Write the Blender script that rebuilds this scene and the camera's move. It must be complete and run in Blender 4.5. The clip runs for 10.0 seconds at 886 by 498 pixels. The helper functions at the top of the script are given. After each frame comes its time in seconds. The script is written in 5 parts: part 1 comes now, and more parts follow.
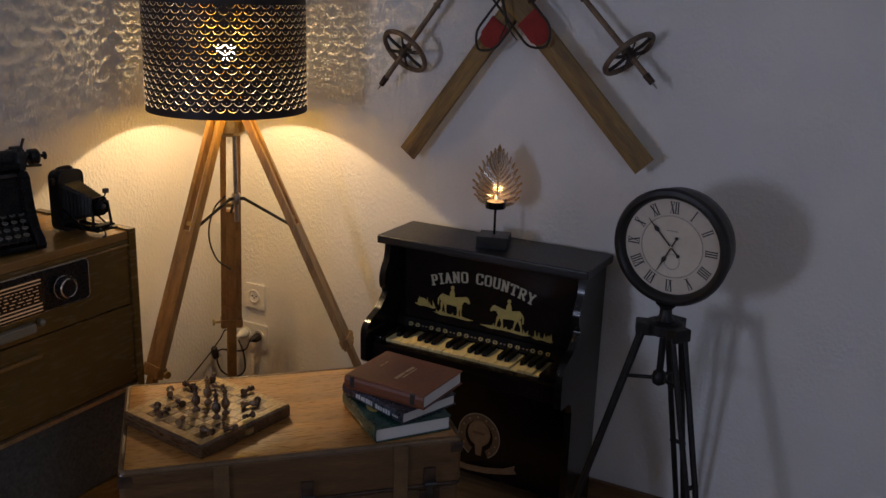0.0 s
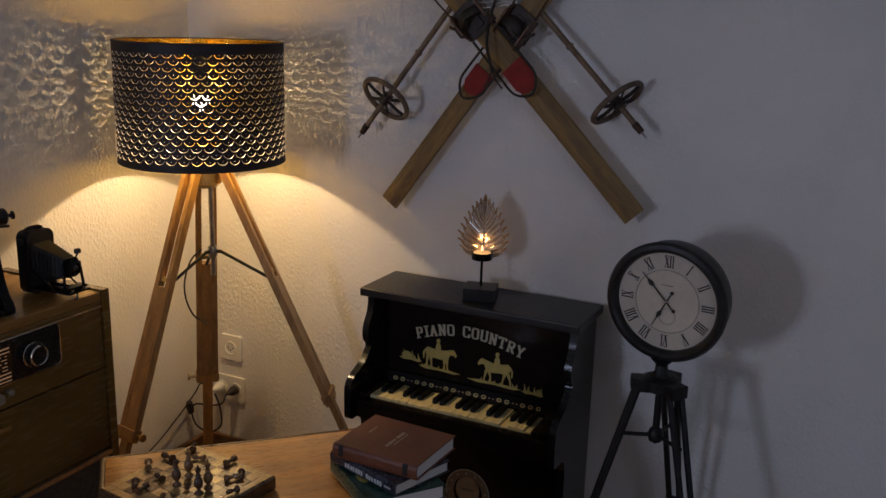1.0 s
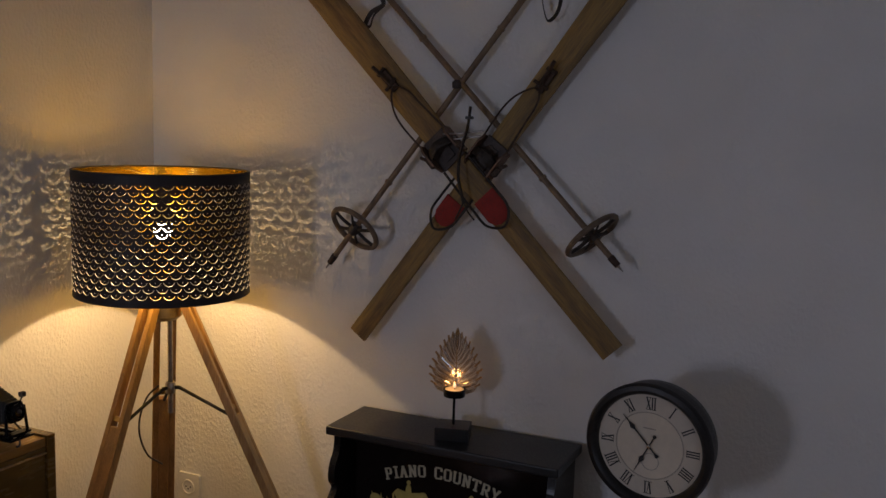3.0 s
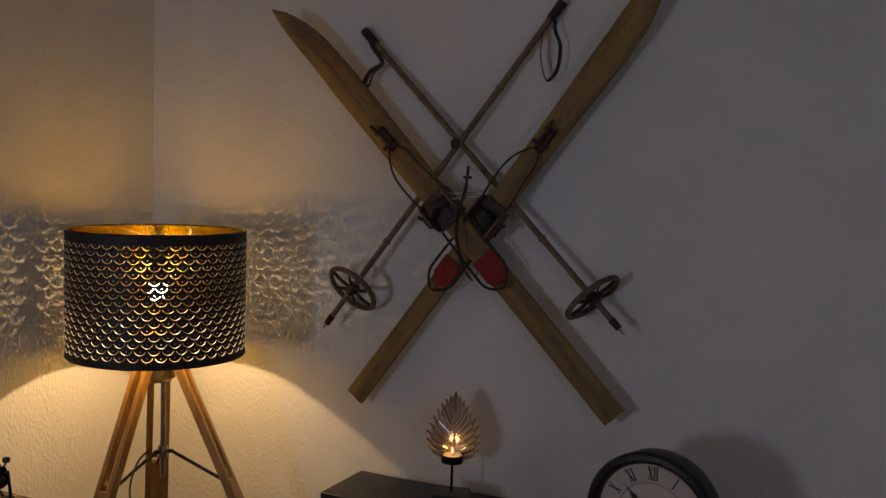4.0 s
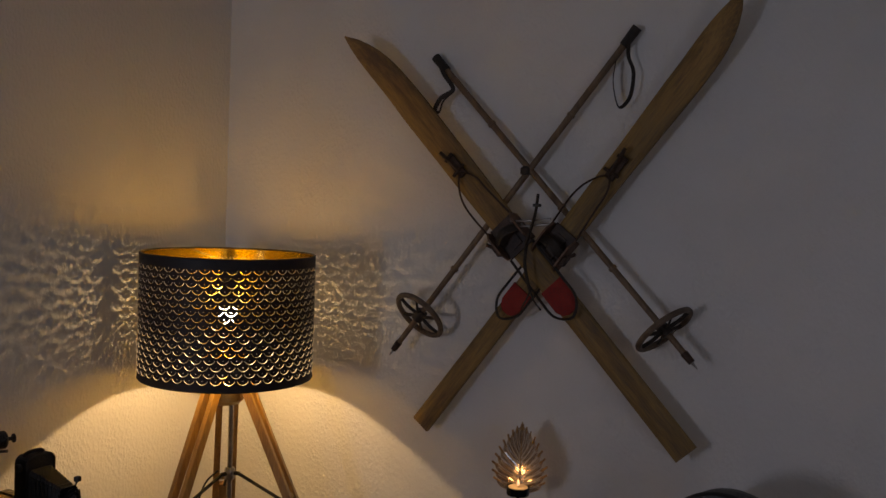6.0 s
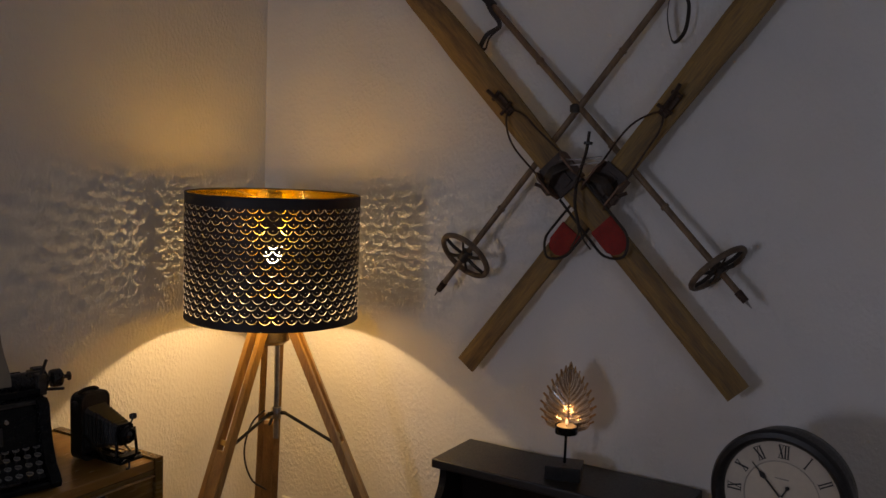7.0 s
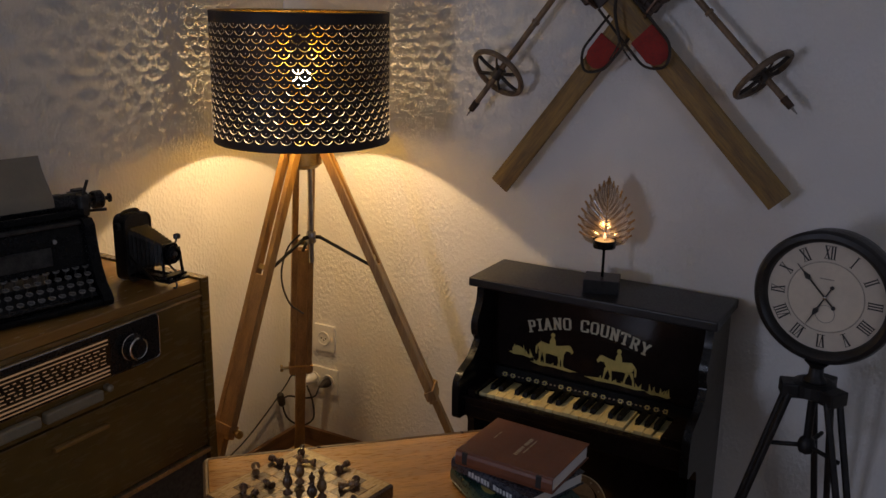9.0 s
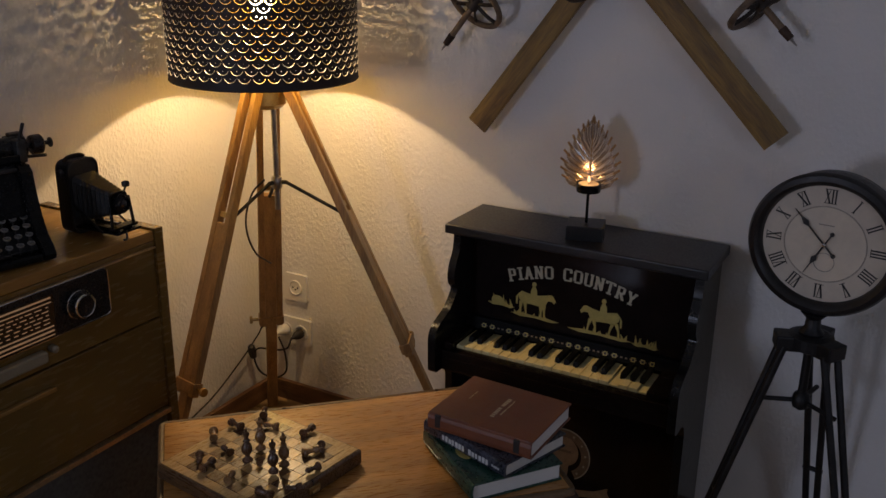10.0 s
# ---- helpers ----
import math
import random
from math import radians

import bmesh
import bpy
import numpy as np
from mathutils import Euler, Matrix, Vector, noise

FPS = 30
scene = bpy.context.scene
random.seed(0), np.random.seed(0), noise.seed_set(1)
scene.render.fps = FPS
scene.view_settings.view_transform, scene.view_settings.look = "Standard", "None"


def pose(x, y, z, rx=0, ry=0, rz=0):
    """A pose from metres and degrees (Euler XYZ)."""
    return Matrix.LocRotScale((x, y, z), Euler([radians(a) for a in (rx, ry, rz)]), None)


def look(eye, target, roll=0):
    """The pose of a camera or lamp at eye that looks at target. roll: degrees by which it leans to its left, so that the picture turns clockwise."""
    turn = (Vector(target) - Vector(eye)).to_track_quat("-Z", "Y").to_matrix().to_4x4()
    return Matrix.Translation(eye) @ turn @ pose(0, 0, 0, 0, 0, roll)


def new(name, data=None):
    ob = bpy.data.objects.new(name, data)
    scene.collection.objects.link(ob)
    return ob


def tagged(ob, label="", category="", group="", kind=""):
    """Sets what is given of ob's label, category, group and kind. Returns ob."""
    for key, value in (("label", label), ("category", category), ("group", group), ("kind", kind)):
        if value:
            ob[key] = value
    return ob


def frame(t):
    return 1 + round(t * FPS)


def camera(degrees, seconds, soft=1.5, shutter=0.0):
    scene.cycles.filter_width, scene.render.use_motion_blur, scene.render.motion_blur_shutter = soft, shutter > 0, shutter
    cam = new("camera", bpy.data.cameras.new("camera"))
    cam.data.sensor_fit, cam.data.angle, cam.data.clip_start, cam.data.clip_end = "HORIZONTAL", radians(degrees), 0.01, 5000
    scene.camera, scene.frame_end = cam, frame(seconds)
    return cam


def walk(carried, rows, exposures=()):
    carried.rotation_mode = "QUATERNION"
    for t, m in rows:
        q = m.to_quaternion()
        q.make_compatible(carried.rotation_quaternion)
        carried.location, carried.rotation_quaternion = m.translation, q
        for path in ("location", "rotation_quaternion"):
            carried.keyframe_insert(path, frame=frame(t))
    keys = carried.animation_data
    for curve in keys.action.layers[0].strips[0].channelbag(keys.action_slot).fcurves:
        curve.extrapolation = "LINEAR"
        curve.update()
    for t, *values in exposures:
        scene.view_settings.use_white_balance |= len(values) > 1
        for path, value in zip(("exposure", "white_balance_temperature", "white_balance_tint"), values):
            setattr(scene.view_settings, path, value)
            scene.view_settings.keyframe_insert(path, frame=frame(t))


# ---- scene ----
cam = camera(51.2, 10.0, soft=1.5)
PATH = [
    (0, (1.975, -2.2, 1.343), (1.069, -0.504, 0.793), 1.9),
    (0.5, (1.93, -2.17, 1.366), (1.062, -0.453, 0.819), 1.7),
    (1, (1.894, -2.149, 1.393), (1.044, -0.409, 0.895), 1.6),
    (1.5, (1.875, -2.132, 1.406), (1.035, -0.365, 0.992), 1.8),
    (2, (1.856, -2.115, 1.407), (1.032, -0.331, 1.035), 1.7),
    (2.5, (1.851, -2.093, 1.422), (1.038, -0.295, 1.097), 1.6),
    (4, (1.871, -2.008, 1.456), (1.013, -0.209, 1.297), 1.8),
    (4.5, (1.886, -1.998, 1.468), (0.999, -0.209, 1.343), 2.0),
    (5, (1.908, -1.987, 1.473), (0.98, -0.218, 1.377), 2.2),
    (6.5, (1.827, -1.989, 1.456), (0.812, -0.272, 1.306), 2.3),
    (7, (1.788, -2.015, 1.438), (0.778, -0.303, 1.213), 2.2),
    (7.5, (1.774, -2.037, 1.419), (0.759, -0.341, 1.115), 1.8),
    (8, (1.761, -2.053, 1.398), (0.751, -0.367, 1.03), 1.3),
    (8.5, (1.73, -2.07, 1.38), (0.744, -0.385, 0.945), 1.1),
    (9, (1.701, -2.058, 1.351), (0.742, -0.386, 0.818), 1.0),
    (9.5, (1.68, -2.028, 1.342), (0.748, -0.367, 0.733), 1.0),
    (10, (1.66, -1.931, 1.328), (0.747, -0.278, 0.671), 0.8),
]
walk(cam, [(t, look(eye, target, roll)) for t, eye, target, roll in PATH],
     exposures=((0, -0.13, 6950, 14), (1, -0.23, 7000, 14), (2.5, -0.47, 7350, 14), (4, -0.75, 7900, 14), (5, -0.83, 8050, 14), (6.5, -0.75, 8050, 14), (7.5, -0.53, 7700, 14), (9, -0.3, 7350, 14), (10, -0.27, 7250, 14)))

# ---- light ----
world = bpy.data.worlds.new("world")
scene.world = world
world.use_nodes = True
_sky = world.node_tree.nodes.new("ShaderNodeTexSky")
_sky.sky_type = "NISHITA"
_sky.sun_disc = False
_sky.sun_elevation = radians(2.0)
_sky.sun_rotation = radians(200)
_bg = world.node_tree.nodes["Background"]
_bg.inputs[1].default_value = 0.05
world.node_tree.links.new(_sky.outputs[0], _bg.inputs[0])

LAMP_X, LAMP_Y = 0.307, -0.313
BULB_Z = 1.161


def lamp_light(name, kind, energy, colour, m):
    data = bpy.data.lights.new(name, kind)
    data.energy, data.color = energy, colour
    ob = new(name, data)
    ob.matrix_world = m
    return ob


_b = lamp_light("bulb_light", "POINT", 10.4, (1.0, 0.725, 0.40), pose(LAMP_X, LAMP_Y, BULB_Z))
_b.data.shadow_soft_size = 0.008
_w = lamp_light("window_light", "AREA", 14.5, (0.53, 0.665, 1.0), look((0.21, -3.62, 1.10), (1.1, 0, 0.9)))
_w.data.shape, _w.data.size, _w.data.size_y = "RECTANGLE", 0.32, 0.46
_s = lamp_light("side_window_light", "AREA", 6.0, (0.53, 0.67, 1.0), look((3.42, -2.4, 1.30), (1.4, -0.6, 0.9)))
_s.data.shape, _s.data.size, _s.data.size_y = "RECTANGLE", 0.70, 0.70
_f = lamp_light("flame_light", "POINT", 0.05, (1.0, 0.55, 0.2), pose(1.008, -0.125, 0.842))
_f.data.shadow_soft_size = 0.006


# ---- materials ----
def material(name, colour, rough=0.5, metal=0.0, vary=0.15, scale=8.0, bump=0.0, bump_scale=60.0, stretch=(1, 1, 1), coat=0.0, second=None, spec=0.5, rough_vary=0.1, piece=0.0):
    """A principled surface: two scales of noise in colour and roughness, and fine relief."""
    m = bpy.data.materials.new(name)
    m.use_nodes = True
    nt = m.node_tree
    bsdf = nt.nodes["Principled BSDF"]
    coord = nt.nodes.new("ShaderNodeTexCoord")
    mapping = nt.nodes.new("ShaderNodeMapping")
    mapping.inputs["Scale"].default_value = stretch
    nt.links.new(coord.outputs["Object"], mapping.inputs[0])
    vec = mapping.outputs[0]
    if piece:
        info = nt.nodes.new("ShaderNodeObjectInfo")
        add = nt.nodes.new("ShaderNodeVectorMath")
        add.operation = "ADD"
        mul = nt.nodes.new("ShaderNodeMath")
        mul.operation = "MULTIPLY"
        mul.inputs[1].default_value = 37.0
        nt.links.new(info.outputs["Random"], mul.inputs[0])
        nt.links.new(vec, add.inputs[0])
        nt.links.new(mul.outputs[0], add.inputs[1])
        vec = add.outputs[0]
    big = nt.nodes.new("ShaderNodeTexNoise")
    big.inputs["Scale"].default_value, big.inputs["Detail"].default_value = scale, 5
    small = nt.nodes.new("ShaderNodeTexNoise")
    small.inputs["Scale"].default_value, small.inputs["Detail"].default_value = scale * 9, 4
    for n in (big, small):
        nt.links.new(vec, n.inputs["Vector"])
    mean = nt.nodes.new("ShaderNodeMath")
    mean.operation = "MULTIPLY_ADD"
    mean.inputs[1].default_value = 0.4
    scaled = nt.nodes.new("ShaderNodeMath")
    scaled.operation = "MULTIPLY"
    scaled.inputs[1].default_value = 0.6
    nt.links.new(big.outputs["Fac"], scaled.inputs[0])
    nt.links.new(small.outputs["Fac"], mean.inputs[0])
    nt.links.new(scaled.outputs[0], mean.inputs[2])
    ramp = nt.nodes.new("ShaderNodeValToRGB")
    lo = second if second else tuple(c * (1 - vary) for c in colour)
    hi = tuple(min(1, c * (1 + vary)) for c in colour)
    ramp.color_ramp.elements[0].position, ramp.color_ramp.elements[1].position = 0.36, 0.64
    ramp.color_ramp.elements[0].color, ramp.color_ramp.elements[1].color = (*lo, 1), (*hi, 1)
    nt.links.new(mean.outputs[0], ramp.inputs[0])
    nt.links.new(ramp.outputs[0], bsdf.inputs["Base Color"])
    rr = nt.nodes.new("ShaderNodeMapRange")
    rr.inputs["From Min"].default_value, rr.inputs["From Max"].default_value = 0.3, 0.7
    rr.inputs["To Min"].default_value, rr.inputs["To Max"].default_value = max(0.02, rough - rough_vary), min(1, rough + rough_vary)
    nt.links.new(small.outputs["Fac"], rr.inputs["Value"])
    nt.links.new(rr.outputs[0], bsdf.inputs["Roughness"])
    bsdf.inputs["Metallic"].default_value = metal
    bsdf.inputs["Specular IOR Level"].default_value = spec
    bsdf.inputs["Coat Weight"].default_value = coat
    bsdf.inputs["Coat Roughness"].default_value = 0.12
    if bump:
        b = nt.nodes.new("ShaderNodeBump")
        b.inputs["Strength"].default_value, b.inputs["Distance"].default_value = bump, 0.004
        fine = nt.nodes.new("ShaderNodeTexNoise")
        fine.inputs["Scale"].default_value, fine.inputs["Detail"].default_value = bump_scale, 3
        nt.links.new(vec, fine.inputs["Vector"])
        nt.links.new(fine.outputs["Fac"], b.inputs["Height"])
        nt.links.new(b.outputs[0], bsdf.inputs["Normal"])
    return m


def wood(name, light, dark, rough=0.45, grain=(60, 60, 4), coat=0.0, bump=0.12):
    """Wood whose grain runs along the axis with the smallest grain number."""
    m = material(name, light, rough, vary=0.2, scale=1.0, stretch=grain, second=dark, coat=coat, bump=bump, bump_scale=2.5, piece=1.0)
    return m


def plaster(name):
    m = bpy.data.materials.new(name)
    m.use_nodes = True
    nt = m.node_tree
    bsdf = nt.nodes["Principled BSDF"]
    bsdf.inputs["Roughness"].default_value = 0.85
    coord = nt.nodes.new("ShaderNodeTexCoord")
    stain = nt.nodes.new("ShaderNodeTexNoise")
    stain.inputs["Scale"].default_value, stain.inputs["Detail"].default_value = 2.2, 6
    ramp = nt.nodes.new("ShaderNodeValToRGB")
    ramp.color_ramp.elements[0].position, ramp.color_ramp.elements[1].position = 0.3, 0.7
    ramp.color_ramp.elements[0].color, ramp.color_ramp.elements[1].color = (0.70, 0.68, 0.65, 1), (0.80, 0.78, 0.75, 1)
    nt.links.new(coord.outputs["Object"], stain.inputs["Vector"])
    nt.links.new(stain.outputs["Fac"], ramp.inputs[0])
    nt.links.new(ramp.outputs[0], bsdf.inputs["Base Color"])
    mapping = nt.nodes.new("ShaderNodeMapping")
    mapping.inputs["Scale"].default_value = (1, 1, 0.65)
    nt.links.new(coord.outputs["Object"], mapping.inputs[0])
    crests = nt.nodes.new("ShaderNodeTexNoise")
    crests.inputs["Scale"].default_value, crests.inputs["Detail"].default_value, crests.inputs["Roughness"].default_value = 125, 2.0, 0.5
    patch = nt.nodes.new("ShaderNodeTexNoise")
    patch.inputs["Scale"].default_value, patch.inputs["Detail"].default_value = 7, 3
    grit = nt.nodes.new("ShaderNodeTexNoise")
    grit.inputs["Scale"].default_value, grit.inputs["Detail"].default_value = 330, 2
    for n in (crests, patch, grit):
        nt.links.new(mapping.outputs[0], n.inputs["Vector"])
    crest = nt.nodes.new("ShaderNodeMapRange")
    crest.inputs["From Min"].default_value, crest.inputs["From Max"].default_value = 0.40, 0.78
    nt.links.new(crests.outputs["Fac"], crest.inputs["Value"])
    gate = nt.nodes.new("ShaderNodeMapRange")
    gate.inputs["From Min"].default_value, gate.inputs["From Max"].default_value = 0.42, 0.62
    gate.inputs["To Min"].default_value = 0.4
    nt.links.new(patch.outputs["Fac"], gate.inputs["Value"])
    prod = nt.nodes.new("ShaderNodeMath")
    prod.operation = "MULTIPLY"
    nt.links.new(crest.outputs[0], prod.inputs[0])
    nt.links.new(gate.outputs[0], prod.inputs[1])
    mix = nt.nodes.new("ShaderNodeMath")
    mix.operation = "MULTIPLY_ADD"
    mix.inputs[1].default_value = 0.06
    nt.links.new(grit.outputs["Fac"], mix.inputs[0])
    nt.links.new(prod.outputs[0], mix.inputs[2])
    mix2 = nt.nodes.new("ShaderNodeMath")
    mix2.operation = "MULTIPLY_ADD"
    mix2.inputs[1].default_value = 0.8
    nt.links.new(patch.outputs["Fac"], mix2.inputs[0])
    nt.links.new(mix.outputs[0], mix2.inputs[2])
    b = nt.nodes.new("ShaderNodeBump")
    b.inputs["Strength"].default_value, b.inputs["Distance"].default_value = 0.48, 0.0040
    nt.links.new(mix2.outputs[0], b.inputs["Height"])
    nt.links.new(b.outputs[0], bsdf.inputs["Normal"])
    return m


def glowing(name, colour, strength):
    m = bpy.data.materials.new(name)
    m.use_nodes = True
    bsdf = m.node_tree.nodes["Principled BSDF"]
    bsdf.inputs["Base Color"].default_value = (*colour, 1)
    bsdf.inputs["Emission Color"].default_value = (*colour, 1)
    bsdf.inputs["Emission Strength"].default_value = strength
    return m


def see_through_glow(name, colour, strength):
    """The glowing clear glass of a lit bulb."""
    m = bpy.data.materials.new(name)
    m.use_nodes = True
    nt = m.node_tree
    t = nt.nodes.new("ShaderNodeBsdfTransparent")
    e = nt.nodes.new("ShaderNodeEmission")
    e.inputs[0].default_value, e.inputs[1].default_value = (*colour, 1), strength
    both = nt.nodes.new("ShaderNodeAddShader")
    nt.links.new(t.outputs[0], both.inputs[0])
    nt.links.new(e.outputs[0], both.inputs[1])
    nt.links.new(both.outputs[0], nt.nodes["Material Output"].inputs[0])
    return m


def clear(name, tint, gloss=0.15, rough=0.05):
    """Thin clear glass: straight through, with a gloss on top."""
    m = bpy.data.materials.new(name)
    m.use_nodes = True
    nt = m.node_tree
    t = nt.nodes.new("ShaderNodeBsdfTransparent")
    t.inputs[0].default_value = (*tint, 1)
    g = nt.nodes.new("ShaderNodeBsdfGlossy")
    g.inputs["Roughness"].default_value = rough
    mix = nt.nodes.new("ShaderNodeMixShader")
    mix.inputs[0].default_value = gloss
    nt.links.new(t.outputs[0], mix.inputs[1])
    nt.links.new(g.outputs[0], mix.inputs[2])
    nt.links.new(mix.outputs[0], nt.nodes["Material Output"].inputs[0])
    return m


M_WALL = plaster("white_plaster")
M_CEIL = material("ceiling_paint", (0.75, 0.74, 0.72), 0.9, vary=0.04, scale=3)
M_FLOOR = wood("floor_wood", (0.40, 0.25, 0.12), (0.26, 0.15, 0.065), 0.5, (4, 60, 60))
M_BASE = wood("baseboard_wood", (0.20, 0.10, 0.045), (0.11, 0.055, 0.025), 0.5, (5, 60, 60))
M_BEECH = wood("beech_wood", (0.43, 0.255, 0.10), (0.27, 0.150, 0.06), 0.4, (45, 45, 4), coat=0.15)
M_BRASS = material("old_brass", (0.50, 0.36, 0.16), 0.35, 1.0, 0.2, 40)
M_STEEL = material("dull_steel", (0.35, 0.33, 0.31), 0.35, 1.0, 0.2, 60)
M_CHROME = material("chrome", (0.75, 0.74, 0.72), 0.12, 1.0, 0.05, 30, rough_vary=0.05)
M_SHADE = material("black_shade_sheet", (0.018, 0.012, 0.011), 0.6, vary=0.2, scale=30)
M_GOLD = material("gold_shade_lining", (0.76, 0.60, 0.18), 0.14, 1.0, 0.05, 12, rough_vary=0.04)
M_CUT = material("bare_cut_edge", (0.50, 0.48, 0.46), 0.5, 0.2, 0.08, 40)
M_WHITE = material("white_plastic", (0.78, 0.76, 0.71), 0.35, vary=0.05, scale=20)
M_SLOT = material("dark_hole", (0.02, 0.02, 0.02), 0.7, vary=0.1)
M_CABLE = material("dark_cable", (0.03, 0.022, 0.018), 0.5, vary=0.2, scale=50)
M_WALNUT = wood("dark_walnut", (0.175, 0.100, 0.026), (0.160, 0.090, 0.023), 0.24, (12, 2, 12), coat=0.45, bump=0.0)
# Lighter copy of the walnut: the lamp's amber glow is put into its colour.
M_WALNUT_LIT = wood("lit_walnut", (0.36, 0.19, 0.052), (0.31, 0.16, 0.043), 0.18, (24, 3, 24), coat=0.4, bump=0.0)
M_BLACK_PLASTIC = material("black_bakelite", (0.012, 0.011, 0.011), 0.3, vary=0.2, scale=30)
M_DIAL = material("dial_glass", (0.022, 0.014, 0.009), 0.15, vary=0.2, scale=20, coat=0.5)
M_DIAL_GOLD = material("dial_gold", (0.62, 0.42, 0.22), 0.35, 0.7, 0.2, 60)
M_DIAL_LIT = glowing("lit_dial_print", (0.84, 0.52, 0.29), 0.12)
M_CREAM = material("cream_plastic", (0.30, 0.25, 0.17), 0.4, vary=0.1, scale=30)
M_GRILLE = material("speaker_cloth", (0.11, 0.105, 0.09), 0.9, vary=0.35, scale=120, bump=0.3, bump_scale=500)
M_IRON = material("black_enamel", (0.006, 0.006, 0.0062), 0.20, vary=0.3, scale=30, spec=0.24)
M_DARKMETAL = material("worn_dark_metal", (0.06, 0.058, 0.055), 0.4, 0.8, 0.4, 50)
M_KEYTOP = material("glass_key_top", (0.17, 0.165, 0.155), 0.25, vary=0.3, scale=80, coat=0.3)
M_PAPER = material("old_paper", (0.27, 0.215, 0.15), 0.9, vary=0.08, scale=14)
M_LEATHER = material("black_leather", (0.0085, 0.008, 0.0075), 0.34, vary=0.3, scale=60, bump=0.4, bump_scale=450)
M_BELLOWS = material("bellows_leather", (0.012, 0.011, 0.010), 0.55, vary=0.35, scale=70, bump=0.3, bump_scale=300)
M_LENS = material("lens_glass", (0.01, 0.01, 0.015), 0.05, vary=0.1, coat=1.0)
M_LACQUER = material("black_lacquer", (0.0125, 0.0085, 0.0075), 0.14, vary=0.25, scale=14, coat=0.0, rough_vary=0.04, spec=0.22)
M_TOPBLACK = material("satin_black_top", (0.013, 0.0125, 0.0125), 0.36, vary=0.3, scale=25, rough_vary=0.1)
M_IVORY = material("yellowed_ivory", (0.82, 0.68, 0.34), 0.35, vary=0.12, scale=30, piece=1)
M_CHEEK = material("satin_black_paint", (0.011, 0.010, 0.0095), 0.20, vary=0.25, scale=14, rough_vary=0.05, spec=0.38)
M_EBONY = material("black_key", (0.006, 0.0055, 0.005), 0.45, vary=0.2, scale=30, spec=0.12)
M_STRIP = material("dull_black_paint", (0.006, 0.0055, 0.005), 0.6, vary=0.2, scale=30, spec=0.10)
M_STICKER = material("gold_sticker", (0.52, 0.41, 0.12), 0.45, 0.15, 0.15, 60)
M_STICKER_PALE = material("pale_sticker", (0.52, 0.47, 0.33), 0.5, 0.05, 0.12, 60)
M_STICKER_TAN = material("tan_sticker", (0.36, 0.25, 0.14), 0.5, 0.05, 0.2, 60)
M_STICKER_BROWN = material("brown_sticker", (0.22, 0.15, 0.085), 0.5, 0.05, 0.2, 60)
M_SKI = wood("ski_wood", (0.29, 0.172, 0.050), (0.115, 0.064, 0.020), 0.62, (34, 34, 3))
M_POLE = wood("pole_cane", (0.20, 0.125, 0.065), (0.11, 0.065, 0.035), 0.5, (50, 50, 5))
M_BASKET = wood("basket_rattan", (0.16, 0.11, 0.07), (0.08, 0.05, 0.03), 0.6, (40, 40, 40))
M_RED = material("red_paint", (0.30, 0.016, 0.010), 0.75, vary=0.35, scale=25, bump=0.1, bump_scale=150)
M_TOE = material("brown_iron", (0.15, 0.085, 0.055), 0.6, 0.5, 0.4, 50, bump=0.2, bump_scale=200)
M_HIDE = material("worn_dark_hide", (0.050, 0.030, 0.022), 0.6, vary=0.45, scale=40, bump=0.25, bump_scale=160)
M_STRAP = material("dark_strap", (0.028, 0.018, 0.012), 0.6, vary=0.3, scale=60, bump=0.2, bump_scale=300)
M_RUST = material("rusted_iron", (0.07, 0.042, 0.028), 0.6, 0.6, 0.45, 50, bump=0.2, bump_scale=200)
M_CLOCK = material("clock_case_iron", (0.020, 0.018, 0.018), 0.42, 0.3, 0.4, 22, bump=0.12, bump_scale=120)
M_DIALFACE = material("clock_face_paper", (0.60, 0.52, 0.42), 0.6, vary=0.07, scale=9)
M_DIALIN = material("clock_face_centre", (0.66, 0.57, 0.45), 0.6, vary=0.07, scale=9)
M_INK = material("clock_ink", (0.018, 0.015, 0.014), 0.5, vary=0.2, scale=50)
M_FADED = material("faded_ink", (0.34, 0.29, 0.24), 0.6, vary=0.2, scale=50)
M_TRIPOD = material("tripod_bronze_black", (0.016, 0.015, 0.016), 0.45, 0.4, 0.4, 40)
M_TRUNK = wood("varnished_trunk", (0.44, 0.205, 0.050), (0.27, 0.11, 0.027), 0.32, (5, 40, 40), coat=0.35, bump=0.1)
# Darker copy of the trunk wood, with the sides' shade in its colour.
M_TRUNK_SHADED = wood("shaded_trunk", (0.125, 0.064, 0.024), (0.075, 0.036, 0.014), 0.42, (5, 40, 40), coat=0.1, bump=0.15)
M_TAN = material("tan_leather", (0.14, 0.078, 0.032), 0.5, vary=0.3, scale=30, bump=0.2, bump_scale=200)
M_CHESS_FRAME = wood("chess_frame", (0.095, 0.048, 0.02), (0.06, 0.028, 0.012), 0.3, (5, 50, 50), coat=0.4, bump=0.05)
M_SQ_LIGHT = wood("maple_square", (0.46, 0.29, 0.12), (0.36, 0.21, 0.08), 0.3, (60, 10, 60), coat=0.3, bump=0.03)
M_SQ_DARK = wood("walnut_square", (0.13, 0.062, 0.024), (0.085, 0.038, 0.016), 0.3, (60, 10, 60), coat=0.3, bump=0.03)
M_PIECE_DARK = wood("dark_chess_wood", (0.11, 0.05, 0.022), (0.055, 0.025, 0.011), 0.28, (60, 60, 20), coat=0.3)
